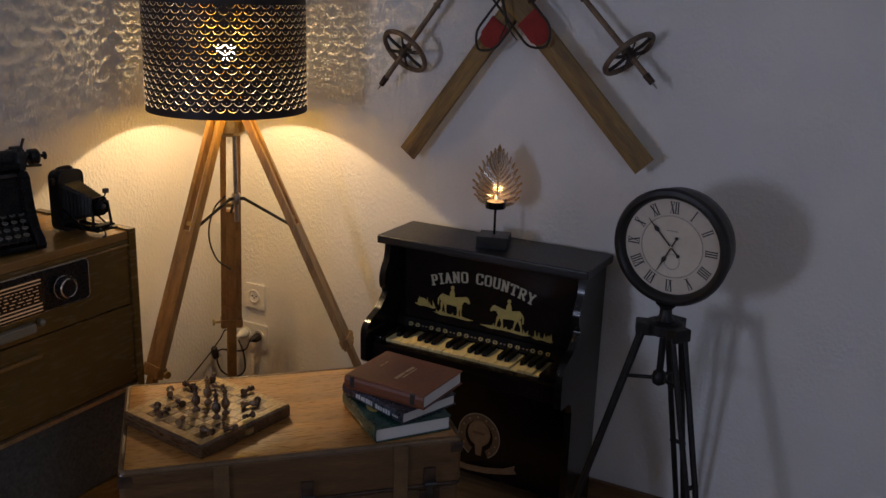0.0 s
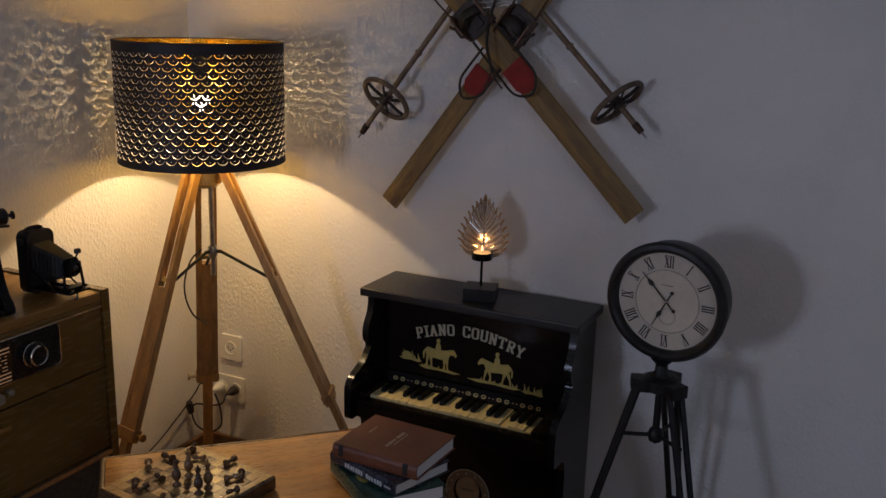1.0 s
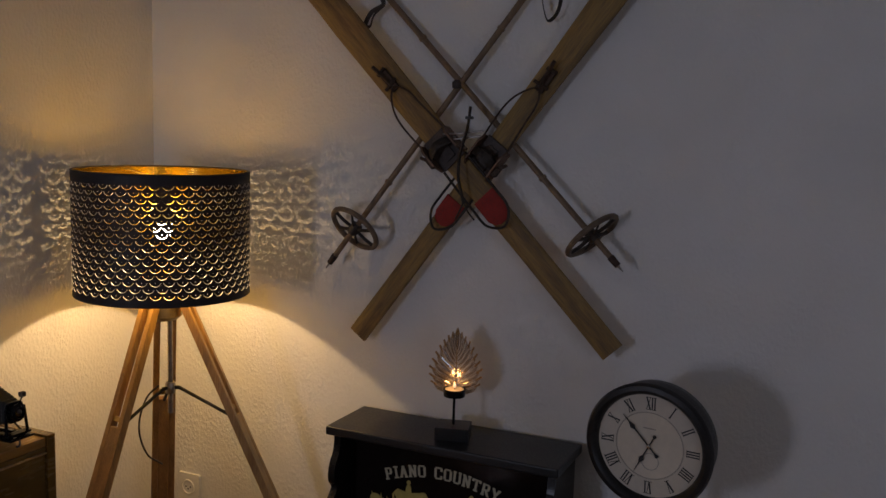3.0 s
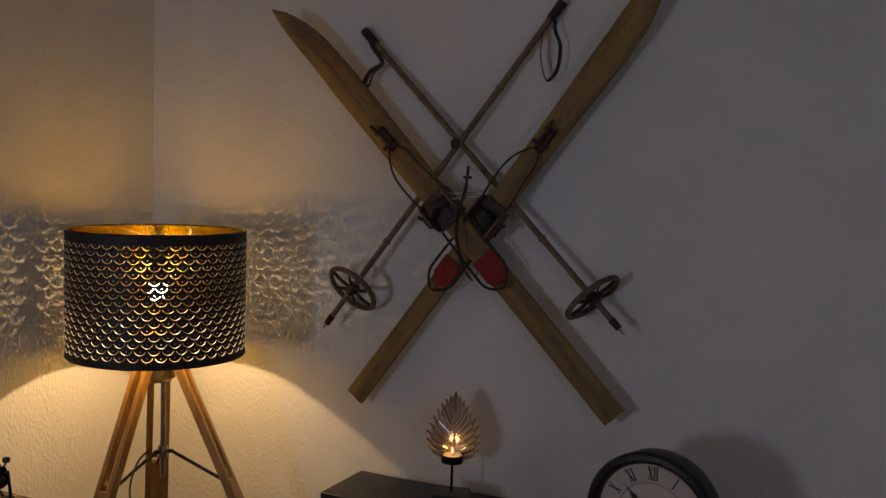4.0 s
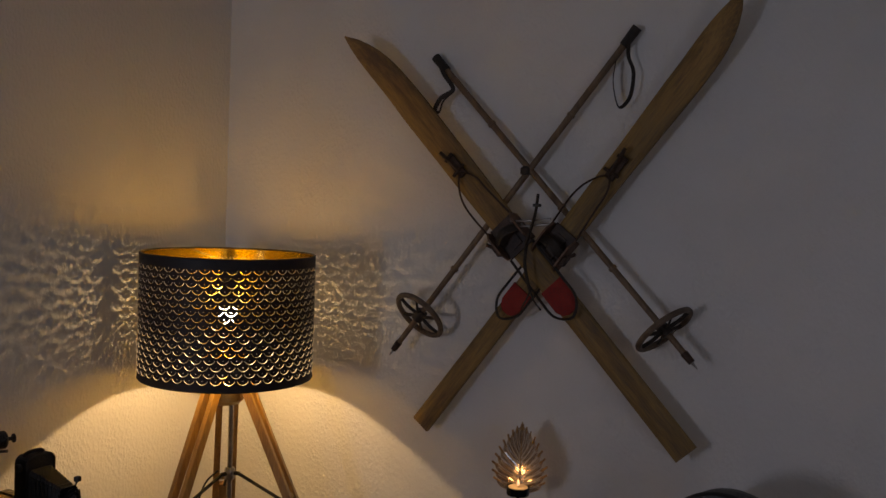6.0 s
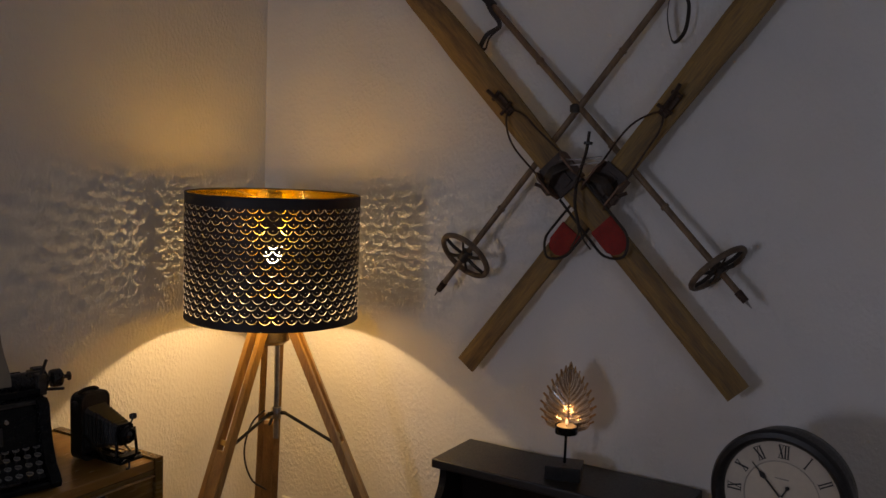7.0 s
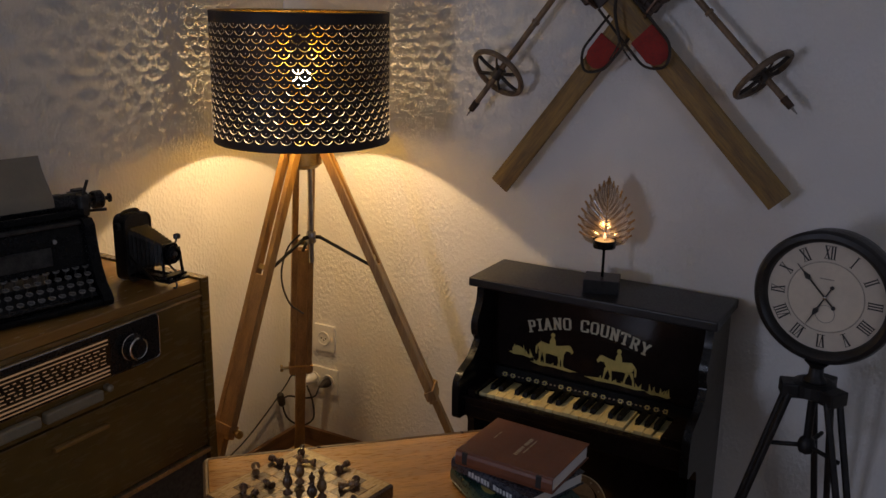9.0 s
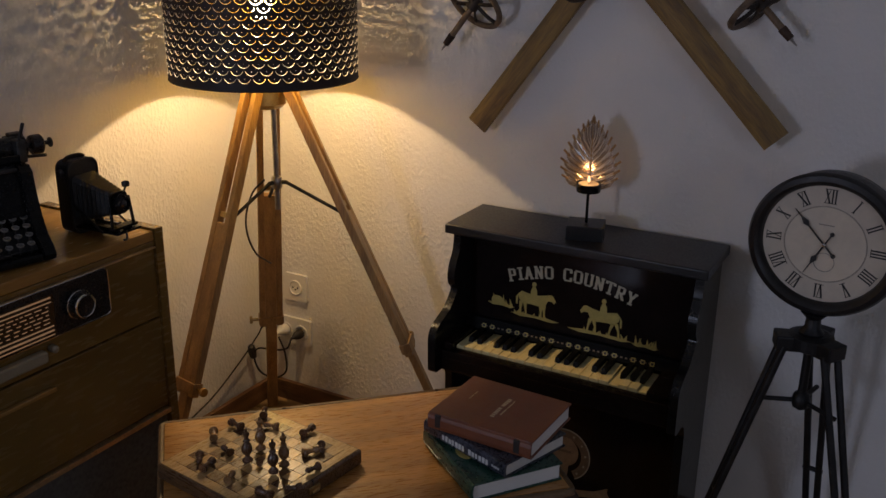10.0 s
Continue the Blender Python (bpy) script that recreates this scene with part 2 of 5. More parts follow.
M_PIECE_LIGHT = wood("light_chess_wood", (0.25, 0.13, 0.05), (0.15, 0.075, 0.03), 0.28, (60, 60, 20), coat=0.3)
M_BOOK_BROWN = material("brown_book_cloth", (0.175, 0.052, 0.022), 0.42, vary=0.12, scale=20, bump=0.08, bump_scale=400)
M_BOOK_BLUE = material("dark_blue_cover", (0.035, 0.038, 0.05), 0.3, vary=0.8, scale=22, coat=0.2)
M_BOOK_GREEN = material("green_book_cover", (0.012, 0.052, 0.034), 0.32, vary=0.4, scale=18, coat=0.2)
M_PAGES = material("book_pages", (0.66, 0.63, 0.58), 0.8, vary=0.06, scale=1, stretch=(6, 6, 900))
M_BOOK_INK = material("pale_foil", (0.55, 0.45, 0.30), 0.4, 0.3, 0.1, 60)
M_BOOK_WHITE = material("white_print", (0.62, 0.62, 0.60), 0.5, vary=0.1, scale=60)
M_WAX = material("white_wax", (0.80, 0.70, 0.55), 0.4, vary=0.04, scale=30)
M_FLAME = glowing("candle_flame", (1.0, 0.60, 0.36), 1.7)
M_AMBER = clear("amber_glass", (0.86, 0.74, 0.60), 0.34, 0.20)
M_PALEGLASS = material("pale_glass_ridge", (0.62, 0.54, 0.44), 0.22, vary=0.15, scale=60, coat=0.4)
M_LEAFGOLD = material("gilded_rim", (0.46, 0.29, 0.14), 0.30, 1.0, 0.3, 90)
M_GLASS = clear("clear_glass", (0.96, 0.97, 0.98), 0.06, 0.02)
M_BULB = see_through_glow("bulb_glow", (1.0, 0.84, 0.60), 16.0)
M_FRAME = material("window_frame_paint", (0.70, 0.69, 0.66), 0.5, vary=0.05, scale=12)


# ---- mesh helpers ----
def finish(bm, name):
    me = bpy.data.meshes.new(name)
    bmesh.ops.recalc_face_normals(bm, faces=bm.faces)
    bm.to_mesh(me)
    bm.free()
    return me


def part(name, bm, mat, parent, label="", m=None, smooth=False):
    """One mesh object under a thing or a part."""
    me = bm if isinstance(bm, bpy.types.Mesh) else finish(bm, name)
    if not me.materials:
        me.materials.append(mat)
    if smooth:
        shade_round(me)
    ob = new(name, me)
    ob.parent = parent
    if m is not None:
        ob.matrix_basis = m
    if label:
        tagged(ob, label)
    return ob


def shade_round(me):
    me.shade_smooth()
    me.set_sharp_from_angle(angle=radians(38))


def thing(name, label, category, m, group="", kind=""):
    ob = new(name)
    ob.empty_display_size = 0.05
    ob.matrix_world = m
    return tagged(ob, label, category, group, kind)


def bevelled(bm, width, seg=2):
    if width:
        bmesh.ops.bevel(bm, geom=[e for e in bm.edges if len(e.link_faces) == 2 and e.calc_face_angle(0) > 0.5], offset=width, segments=seg, affect="EDGES", profile=0.6)
    return bm


def box(x0, x1, y0, y1, z0, z1, bev=0.0015, seg=2):
    bm = bmesh.new()
    bmesh.ops.create_cube(bm, size=1, matrix=Matrix.Translation(((x0 + x1) / 2, (y0 + y1) / 2, (z0 + z1) / 2)) @ Matrix.Diagonal((x1 - x0, y1 - y0, z1 - z0, 1)))
    return bevelled(bm, min(bev, 0.4 * min(x1 - x0, y1 - y0, z1 - z0)), seg)


def bar(p, q, w, d, side=(0, 0, 1), bev=0.0015):
    """A bar of section w by d from p to q; w runs along side."""
    p, q = Vector(p), Vector(q)
    ax = (q - p).normalized()
    s = Vector(side)
    s = (s - ax * s.dot(ax)).normalized()
    t = ax.cross(s)
    bm = box(-w / 2, w / 2, -d / 2, d / 2, 0, (q - p).length, bev)
    bm.transform(Matrix.Translation(p) @ Matrix((s, t, ax)).transposed().to_4x4())
    return bm


def lathe(profile, n=32, cap=True):
    """Turned about z from (radius, height) pairs."""
    bm = bmesh.new()
    rings = [[bm.verts.new((r * math.cos(2 * math.pi * i / n), r * math.sin(2 * math.pi * i / n), z)) for i in range(n)] for r, z in profile]
    for a, b in zip(rings, rings[1:]):
        for i in range(n):
            bm.faces.new((a[i], a[(i + 1) % n], b[(i + 1) % n], b[i]))
    if cap:
        bm.faces.new(rings[0])
        bm.faces.new(rings[-1])
    return bm


def aim(p, q):
    """The pose at p whose z points to q."""
    p, q = Vector(p), Vector(q)
    return Matrix.Translation(p) @ (q - p).to_track_quat("Z", "Y").to_matrix().to_4x4()


def rod(p, q, r, r2=None, n=14):
    bm = lathe([(r, 0), (r if r2 is None else r2, (Vector(q) - Vector(p)).length)], n)
    bm.transform(aim(p, q))
    return bm


def curve_points(points, steps=8):
    """A smooth line through the points."""
    pts = [Vector(p) for p in points]
    pts = [2 * pts[0] - pts[1]] + pts + [2 * pts[-1] - pts[-2]]
    out = []
    for a, b, c, d in zip(pts, pts[1:], pts[2:], pts[3:]):
        for k in range(steps):
            t = k / steps
            out.append(0.5 * ((2 * b) + (c - a) * t + (2 * a - 5 * b + 4 * c - d) * t * t + (3 * b - a - 3 * c + d) * t ** 3))
    return out + [pts[-2]]


def tube(points, r, n=8, steps=8, flat=1.0):
    line = curve_points(points, steps)
    bm = bmesh.new()
    rings = []
    up = Vector((0.13, 0.31, 0.94))
    for i, p in enumerate(line):
        d = (line[min(i + 1, len(line) - 1)] - line[max(i - 1, 0)]).normalized()
        s = up.cross(d).normalized()
        up = d.cross(s)
        rings.append([bm.verts.new(p + r * (math.cos(2 * math.pi * k / n) * s * flat + math.sin(2 * math.pi * k / n) * up)) for k in range(n)])
    for a, b in zip(rings, rings[1:]):
        for k in range(n):
            bm.faces.new((a[k], a[(k + 1) % n], b[(k + 1) % n], b[k]))
    bm.faces.new(rings[0])
    bm.faces.new(rings[-1])
    return bm


def slab(outline, lo, hi, axes="xz", bev=0.0):
    """An outline drawn in two axes, made thick along the third from lo to hi."""
    i, j = "xyz".index(axes[0]), "xyz".index(axes[1])
    k = 3 - i - j
    bm = bmesh.new()
    rings = []
    for h in (lo, hi):
        ring = []
        for a, b in outline:
            v = [0, 0, 0]
            v[i], v[j], v[k] = a, b, h
            ring.append(bm.verts.new(v))
        rings.append(ring)
    bm.faces.new(rings[0])
    bm.faces.new(rings[1])
    n = len(outline)
    for a in range(n):
        bm.faces.new((rings[0][a], rings[0][(a + 1) % n], rings[1][(a + 1) % n], rings[1][a]))
    return bevelled(bm, bev)


def joined(*bms):
    out = bmesh.new()
    for b in bms:
        me = bpy.data.meshes.new("piece")
        b.to_mesh(me)
        b.free()
        out.from_mesh(me)
        bpy.data.meshes.remove(me)
    return out


def moved(bm, m):
    bm.transform(m)
    return bm


def rounded(w, h, r, n=5):
    """A rounded rectangle about the origin."""
    out = []
    for cx, cy, a0 in ((w / 2 - r, h / 2 - r, 0), (-w / 2 + r, h / 2 - r, 90), (-w / 2 + r, -h / 2 + r, 180), (w / 2 - r, -h / 2 + r, 270)):
        for k in range(n + 1):
            a = radians(a0 + 90 * k / n)
            out.append((cx + r * math.cos(a), cy + r * math.sin(a)))
    return out


def disc(cx, cy, rx, ry=None, n=20):
    ry = rx if ry is None else ry
    return [(cx + rx * math.cos(2 * math.pi * k / n), cy + ry * math.sin(2 * math.pi * k / n)) for k in range(n)]


# ---- the room ----
ROOM_X, ROOM_Y, ROOM_Z = 3.4, -3.6, 2.45


def structure(name, bm, mat, label, category):
    me = finish(bm, name)
    me.materials.append(mat)
    return tagged(new(name, me), label, category, kind="structure")


floor = structure("floor", box(-0.12, ROOM_X + 0.12, ROOM_Y - 0.12, 0.12, -0.10, -0.006, 0), M_FLOOR, "brown wooden plank floor of the room", "floor")
structure("ceiling", box(-0.12, ROOM_X + 0.12, ROOM_Y - 0.12, 0.12, ROOM_Z, ROOM_Z + 0.1, 0), M_CEIL, "plain white painted ceiling above the room", "ceiling")
structure("wall_back", box(-0.12, ROOM_X + 0.12, 0, 0.12, -0.006, ROOM_Z, 0), M_WALL, "white rough plaster wall behind the piano", "wall")
structure("wall_left", box(-0.12, 0, ROOM_Y - 0.12, 0, -0.006, ROOM_Z, 0), M_WALL, "white rough plaster wall behind the radio cabinet", "wall")
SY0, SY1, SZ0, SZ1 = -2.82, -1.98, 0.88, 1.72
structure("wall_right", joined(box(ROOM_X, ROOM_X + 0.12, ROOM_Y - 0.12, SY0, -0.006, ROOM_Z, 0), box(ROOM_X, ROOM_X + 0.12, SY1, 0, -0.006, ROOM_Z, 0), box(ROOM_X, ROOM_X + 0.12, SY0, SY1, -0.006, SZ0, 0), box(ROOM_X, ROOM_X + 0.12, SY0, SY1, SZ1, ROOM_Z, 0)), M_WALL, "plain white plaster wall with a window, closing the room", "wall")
WX0, WX1, WZ0, WZ1 = 0.0, 0.42, 0.80, 1.40
structure("wall_front", joined(box(WX1, ROOM_X, ROOM_Y - 0.12, ROOM_Y, -0.006, ROOM_Z, 0), box(WX0, WX1, ROOM_Y - 0.12, ROOM_Y, -0.006, WZ0, 0), box(WX0, WX1, ROOM_Y - 0.12, ROOM_Y, WZ1, ROOM_Z, 0)), M_WALL, "plain white plaster wall with a small window", "wall")


def window(name, label, width, height, m):
    win = tagged(new(name), label, "window", kind="structure")
    win.matrix_world = m
    hw = width / 2
    part("window_frame", joined(box(-hw, -hw + 0.04, -0.02, 0.02, 0, height), box(hw - 0.04, hw, -0.02, 0.02, 0, height), box(-hw + 0.04, hw - 0.04, -0.02, 0.02, 0, 0.04), box(-hw + 0.04, hw - 0.04, -0.02, 0.02, height - 0.04, height)), M_FRAME, win)
    part("pane", box(-hw + 0.04, hw - 0.04, -0.003, 0.003, 0.04, height - 0.04, 0), M_GLASS, win).visible_shadow = False


window("window_1", "small white-framed window with dusk light outside", WX1 - WX0, WZ1 - WZ0, pose((WX0 + WX1) / 2, ROOM_Y - 0.06, WZ0))
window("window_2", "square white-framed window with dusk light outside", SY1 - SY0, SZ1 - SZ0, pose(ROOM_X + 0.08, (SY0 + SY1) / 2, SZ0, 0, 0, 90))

BASE_H = 0.06
structure("baseboard_back", box(0.0145, ROOM_X, -0.014, -0.0005, 0, BASE_H, 0.002), M_BASE, "low brown wooden baseboard along the plaster wall", "baseboard")
_bl = structure("baseboard_left", box(0, -ROOM_Y - 0.001, 0, 0.014, 0, BASE_H, 0.002), M_BASE, "low brown wooden baseboard behind the cabinet", "baseboard")
_bl.matrix_world = pose(0.0145, -0.0005, 0, 0, 0, -90)


# ---- floor lamp ----
SHADE_R, SHADE_Z0, SHADE_Z1 = 0.2075, 1.009, 1.305


def shade_sheets():
    """The pierced drum: crescent slots and small dots in staggered rows, with an outer and an inner sheet and their cut edges."""
    cols, rows = 44, 17
    w = 2 * math.pi * SHADE_R / cols
    band_lo, band_hi = 0.014, 0.020
    h = (SHADE_Z1 - SHADE_Z0 - band_lo - band_hi) / rows
    rect = [(w * k / 4, 0) for k in range(4)] + [(w, 0), (w, h / 2)] + [(w - w * k / 4, h) for k in range(4)] + [(0, h), (0, h / 2)]
    cx, cy, r1, r2 = w / 2, 0.0156, 0.0134, 0.0123
    arc = []
    for k in range(9):
        a = radians(199 + 142 * k / 8)
        arc.append((cx + r1 * math.cos(a), cy + r1 * math.sin(a)))
    for k in range(9):
        a = radians(341 - 142 * k / 8)
        arc.append((cx + r2 * math.cos(a), cy + 0.0002 + r2 * math.sin(a)))
    dot = [(cx + 0.0011 * math.cos(2 * math.pi * k / 6), cy - 0.0046 + 0.0011 * math.sin(2 * math.pi * k / 6)) for k in range(6)]
    pts, edges = [], []
    for loop in (rect, arc, dot):
        b = len(pts)
        pts += [Vector(p) for p in loop]
        edges += [(b + k, b + (k + 1) % len(loop)) for k in range(len(loop))]
    from mathutils import geometry
    v2, _, f2, _, _, _ = geometry.delaunay_2d_cdt(pts, edges, [], 0, 1e-6)

    def in_hole(x, y):
        if math.hypot(x - cx, y - cy + 0.0046) < 0.0010:
            return True
        inside = False
        for (x0, y0), (x1, y1) in zip(arc, arc[1:] + arc[:1]):
            if (y0 > y) != (y1 > y) and x < (x1 - x0) * (y - y0) / (y1 - y0) + x0:
                inside = not inside
        return inside

    tris = [f for f in f2 if not in_hole(sum(v2[i].x for i in f) / 3, sum(v2[i].y for i in f) / 3)]
    solid = [f for f in f2]
    loops = [arc, dot]
    sheets = {"out": ([], []), "in": ([], []), "cut": ([], [])}

    def place(u, v, r):
        a = u / SHADE_R
        return (r * math.cos(a), r * math.sin(a), SHADE_Z0 + v)

    seam = radians(198)
    for row in range(rows):
        for col in range(cols):
            u0, v0 = col * w + (w / 2 if row % 2 else 0), band_lo + row * h
            away = (u0 + w / 2) / SHADE_R - seam
            away = abs((away + math.pi) % (2 * math.pi) - math.pi)
            blank = away < 0.085
            for key, r in (("out", SHADE_R), ("in", SHADE_R - 0.0012)):
                vs, fs = sheets[key]
                b = len(vs)
                vs += [place(u0 + p.x, v0 + p.y, r) for p in v2]
                fs += [tuple(b + i for i in (f if key == "out" else reversed(f))) for f in (solid if blank else tris)]
            if not blank:
                vs, fs = sheets["cut"]
                for loop in loops:
                    b, n = len(vs), len(loop)
                    vs += [place(u0 + x, v0 + y, SHADE_R) for x, y in loop] + [place(u0 + x, v0 + y, SHADE_R - 0.0012) for x, y in loop]
                    fs += [(b + k, b + (k + 1) % n, b + n + (k + 1) % n, b + n + k) for k in range(n)]
                # the lip bent out along the lower side of the crescent
                b = len(vs)
                vs += [place(u0 + x, v0 + y, SHADE_R) for x, y in arc[:9]] + [place(u0 + x, v0 + y, SHADE_R + 0.0012) for x, y in arc[:9]]
                fs += [(b + k, b + k + 1, b + 10 + k, b + 9 + k) for k in range(8)]
    top = SHADE_Z1 - SHADE_Z0
    for lo, hi in ((0, band_lo), (top - band_hi, top)):
        for k in range(cols * 4):
            for key, r in (("out", SHADE_R), ("in", SHADE_R - 0.0012)):
                vs, fs = sheets[key]
                b = len(vs)
                vs += [place(k * w / 4, lo, r), place((k + 1) * w / 4, lo, r), place((k + 1) * w / 4, hi, r), place(k * w / 4, hi, r)]
                fs.append((b, b + 1, b + 2, b + 3) if key == "out" else (b + 3, b + 2, b + 1, b))
    out = []
    for key in ("out", "in", "cut"):
        me = bpy.data.meshes.new("shade_" + key)
        me.from_pydata(sheets[key][0], [], sheets[key][1])
        out.append(me)
    return out


def floor_lamp():
    lamp = thing("floor_lamp", "lit beech tripod lamp with a pierced black drum shade", "floor lamp", pose(LAMP_X, LAMP_Y, 0))
    outer, inner, cut = shade_sheets()
    shade = part("shade", outer, M_SHADE, lamp, "black drum shade pierced with rows of crescents")
    part("lining", inner, M_GOLD, shade, "shiny gold lining")
    part("slot_edge", cut, M_CUT, shade, "bright bent-out lips of the slots")
    for z in (SHADE_Z0, SHADE_Z1):
        ring = []
        for k in range(65):
            a = 2 * math.pi * k / 64
            ring.append(((SHADE_R - 0.0012) * math.cos(a), (SHADE_R - 0.0012) * math.sin(a), z))
        part("rim", tube(ring, 0.0022, 6, 1), M_SHADE, shade)
    for k in range(3):
        a = radians(40 + 120 * k)
        part("spoke", rod((0.022 * math.cos(a), 0.022 * math.sin(a), 1.285), ((SHADE_R - 0.003) * math.cos(a), (SHADE_R - 0.003) * math.sin(a), SHADE_Z1 - 0.004), 0.0016, n=6), M_BRASS, shade)
    part("socket", lathe([(0.006, 1.290), (0.020, 1.287), (0.022, 1.27), (0.022, 1.235), (0.017, 1.225)], 20), M_BLACK_PLASTIC, lamp, smooth=True)
    bulb = part("bulb", lathe([(0.012, 1.228), (0.015, 1.220), (0.031, 1.192), (0.0365, 1.184), (0.0365, 1.1795), (0.002, 1.1795)], 24), M_WHITE, lamp, "opaque collar of a hanging bulb", smooth=True)
    part("globe", lathe([(0.022, 1.179), (0.0235, 1.168), (0.021, 1.150), (0.014, 1.137), (0.003, 1.133)], 24), M_BULB, bulb, "glowing clear dome", smooth=True)
    part("hub", lathe([(0.012, 0.935), (0.034, 0.94), (0.045, 0.95), (0.045, 0.985), (0.030, 0.995), (0.010, 1.002)], 24), M_BRASS, lamp, "brass tripod hub", smooth=True)
    part("centre_tube", moved(lathe([(0.0065, 0.70), (0.0065, 0.94)], 12), Matrix.Translation((0.012, 0.009, 0))), M_STEEL, lamp, smooth=True)
    part("collar", moved(lathe([(0.010, 0.750), (0.013, 0.754), (0.013, 0.776), (0.010, 0.78)], 16), Matrix.Translation((0.012, 0.009, 0))), M_STEEL, lamp, smooth=True)
    for az, reach, low, gap in LEGS:
        d = Vector((math.cos(radians(az)), math.sin(radians(az)), 0))
        side = Vector((-d.y, d.x, 0))
        top, foot = d * 0.046 + Vector((0.006, 0.004, 0.985)), d * reach + Vector((0, 0, 0.004))
        ax = (foot - top).normalized()
        ln = (foot - top).length
        leg = part("leg", joined(*[bar(top + side * s * (gap - 0.004), top + ax * ln * low + side * s * gap, 0.016, 0.019, side, 0.002) for s in (-1, 1)]), M_BEECH, lamp, "pair of beech rails")
        part("slat", bar(top + ax * ln * 0.29, foot, 2 * gap - 0.017, 0.017, side, 0.002), M_BEECH, leg, "sliding beech slat")
        c = top + ax * ln * (low - 0.02)
        part("clamp", bar(c - ax * 0.012, c + ax * 0.012, 2 * gap + 0.020, 0.026, side, 0.001), M_BEECH, leg)
        part("thumb_screw", joined(rod(c + side * 0.034, c + side * 0.056, 0.004, n=10), rod(c + side * 0.050, c + side * 0.057, 0.010, n=12), bar(c + side * 0.055 - Vector((0, 0, 0.010)), c + side * 0.055 + Vector((0, 0, 0.010)), 0.006, 0.004, d)), M_BRASS, leg)
        e = top + ax * ln * 0.272
        part("spacer", bar(e - side * (gap - 0.008), e + side * (gap - 0.008), 0.012, 0.010, ax, 0.001), M_BRASS, leg)
        part("brace", joined(rod(Vector((0.012, 0.009, 0.766)) + d * 0.022, top + ax * ln * 0.30, 0.0042, n=10), rod((0.012, 0.009, 0.766), Vector((0.012, 0.009, 0.766)) + d * 0.024, 0.005, n=10)), M_DARKMETAL, lamp, "thin dark steel spreader arm", smooth=True)
    return lamp


LEGS = ((134, 0.345, 0.70, 0.023), (260, 0.388, 0.67, 0.0225), (24, 0.480, 0.645, 0.022))
floor_lamp()


# ---- wall sockets and cables ----
def wall_socket(x, z, w, wells, label):
    s = thing("wall_socket", label, "wall socket", pose(x, 0, z), "wall sockets")
    part("plate", slab(rounded(w, 0.08, 0.006), -0.009, -0.0005, "xz", 0.002), M_WHITE, s)
    for wx in wells:
        well = part("well", moved(lathe([(0.0215, 0), (0.0215, 0.003), (0.0195, 0.0035), (0.018, 0.001), (0.002, 0.0008)], 28), pose(wx, -0.009, 0, 90, 0, 0)), M_WHITE, s, smooth=True)
        for hx, hz in ((-0.008, 0), (0.008, 0), (0, -0.006)):
            part("pin_hole", moved(lathe([(0.0026, 0), (0.0026, 0.0006)], 10), pose(wx + hx, -0.0098, hz, 90, 0, 0)), M_SLOT, well)
    return s


wall_socket(0.125, 0.363, 0.077, (0,), "square white wall socket with three pin holes")
wall_socket(0.114, 0.2275, 0.115, (-0.028, 0.026), "double white wall socket with two plugs in it")


def plug(x, z, mat, label, r):
    p = thing("mains_plug", label, "plug", pose(x, -0.013, z), "plugs")
    part("body", moved(lathe([(r, 0), (r, 0.012), (r * 0.8, 0.022), (r * 0.35, 0.036), (0.004, 0.042)], 20), pose(0, 0, 0, 90, 0, 0)), mat, p, smooth=True)
    return p


plug(0.086, 0.2295, M_WHITE, "round white plug in the double wall socket", 0.0165)
plug(0.140, 0.2275, M_CABLE, "black plug in the double wall socket", 0.014)


def cable(name_label, points, r=0.0028, mat=None):
    c = finish(tube(points, r, 8, 8), "power_cable")
    c.materials.append(mat or M_CABLE)
    shade_round(c)
    return tagged(new("power_cable", c), name_label, "cable", "cables")


cable("black lamp cable looping from the plug behind the leg", [(0.140, -0.056, 0.2275), (0.138, -0.075, 0.205), (0.10, -0.085, 0.195), (0.05, -0.09, 0.19), (0.025, -0.085, 0.16), (0.03, -0.07, 0.105), (0.075, -0.06, 0.09), (0.115, -0.055, 0.12), (0.118, -0.06, 0.18), (0.098, -0.06, 0.225)])
cable("thin grey cable running down along the plaster wall", [(0.085, -0.052, 0.229), (0.06, -0.075, 0.255), (0.02, -0.06, 0.21), (0.016, -0.13, 0.16), (0.016, -0.25, 0.10), (0.018, -0.38, 0.065), (0.03, -0.55, 0.03), (0.05, -0.70, 0.004)], 0.0022, M_STRAP)
cable("dark cable hanging down from the lamp between its legs", [(0.305, -0.33, 0.775), (0.283, -0.348, 0.745), (0.268, -0.358, 0.69), (0.268, -0.356, 0.64), (0.270, -0.333, 0.59), (0.267, -0.295, 0.560), (0.262, -0.272, 0.545)], 0.0024)
_inl = thing("cable_switch", "small black switch on the lamp cable", "switch", pose(0.022, -0.088, 0.172))
part("case", moved(lathe([(0.004, -0.024), (0.010, -0.018), (0.012, 0), (0.010, 0.018), (0.004, 0.024)], 14), pose(0, 0, 0, 12, 0, 0)), M_CABLE, _inl, smooth=True)


# ---- radio cabinet ----
CAB_X0, CAB_X1, CAB_Y1, CAB_Y0, CAB_Z = 0.045, 0.369, -0.712, -1.86, 0.778


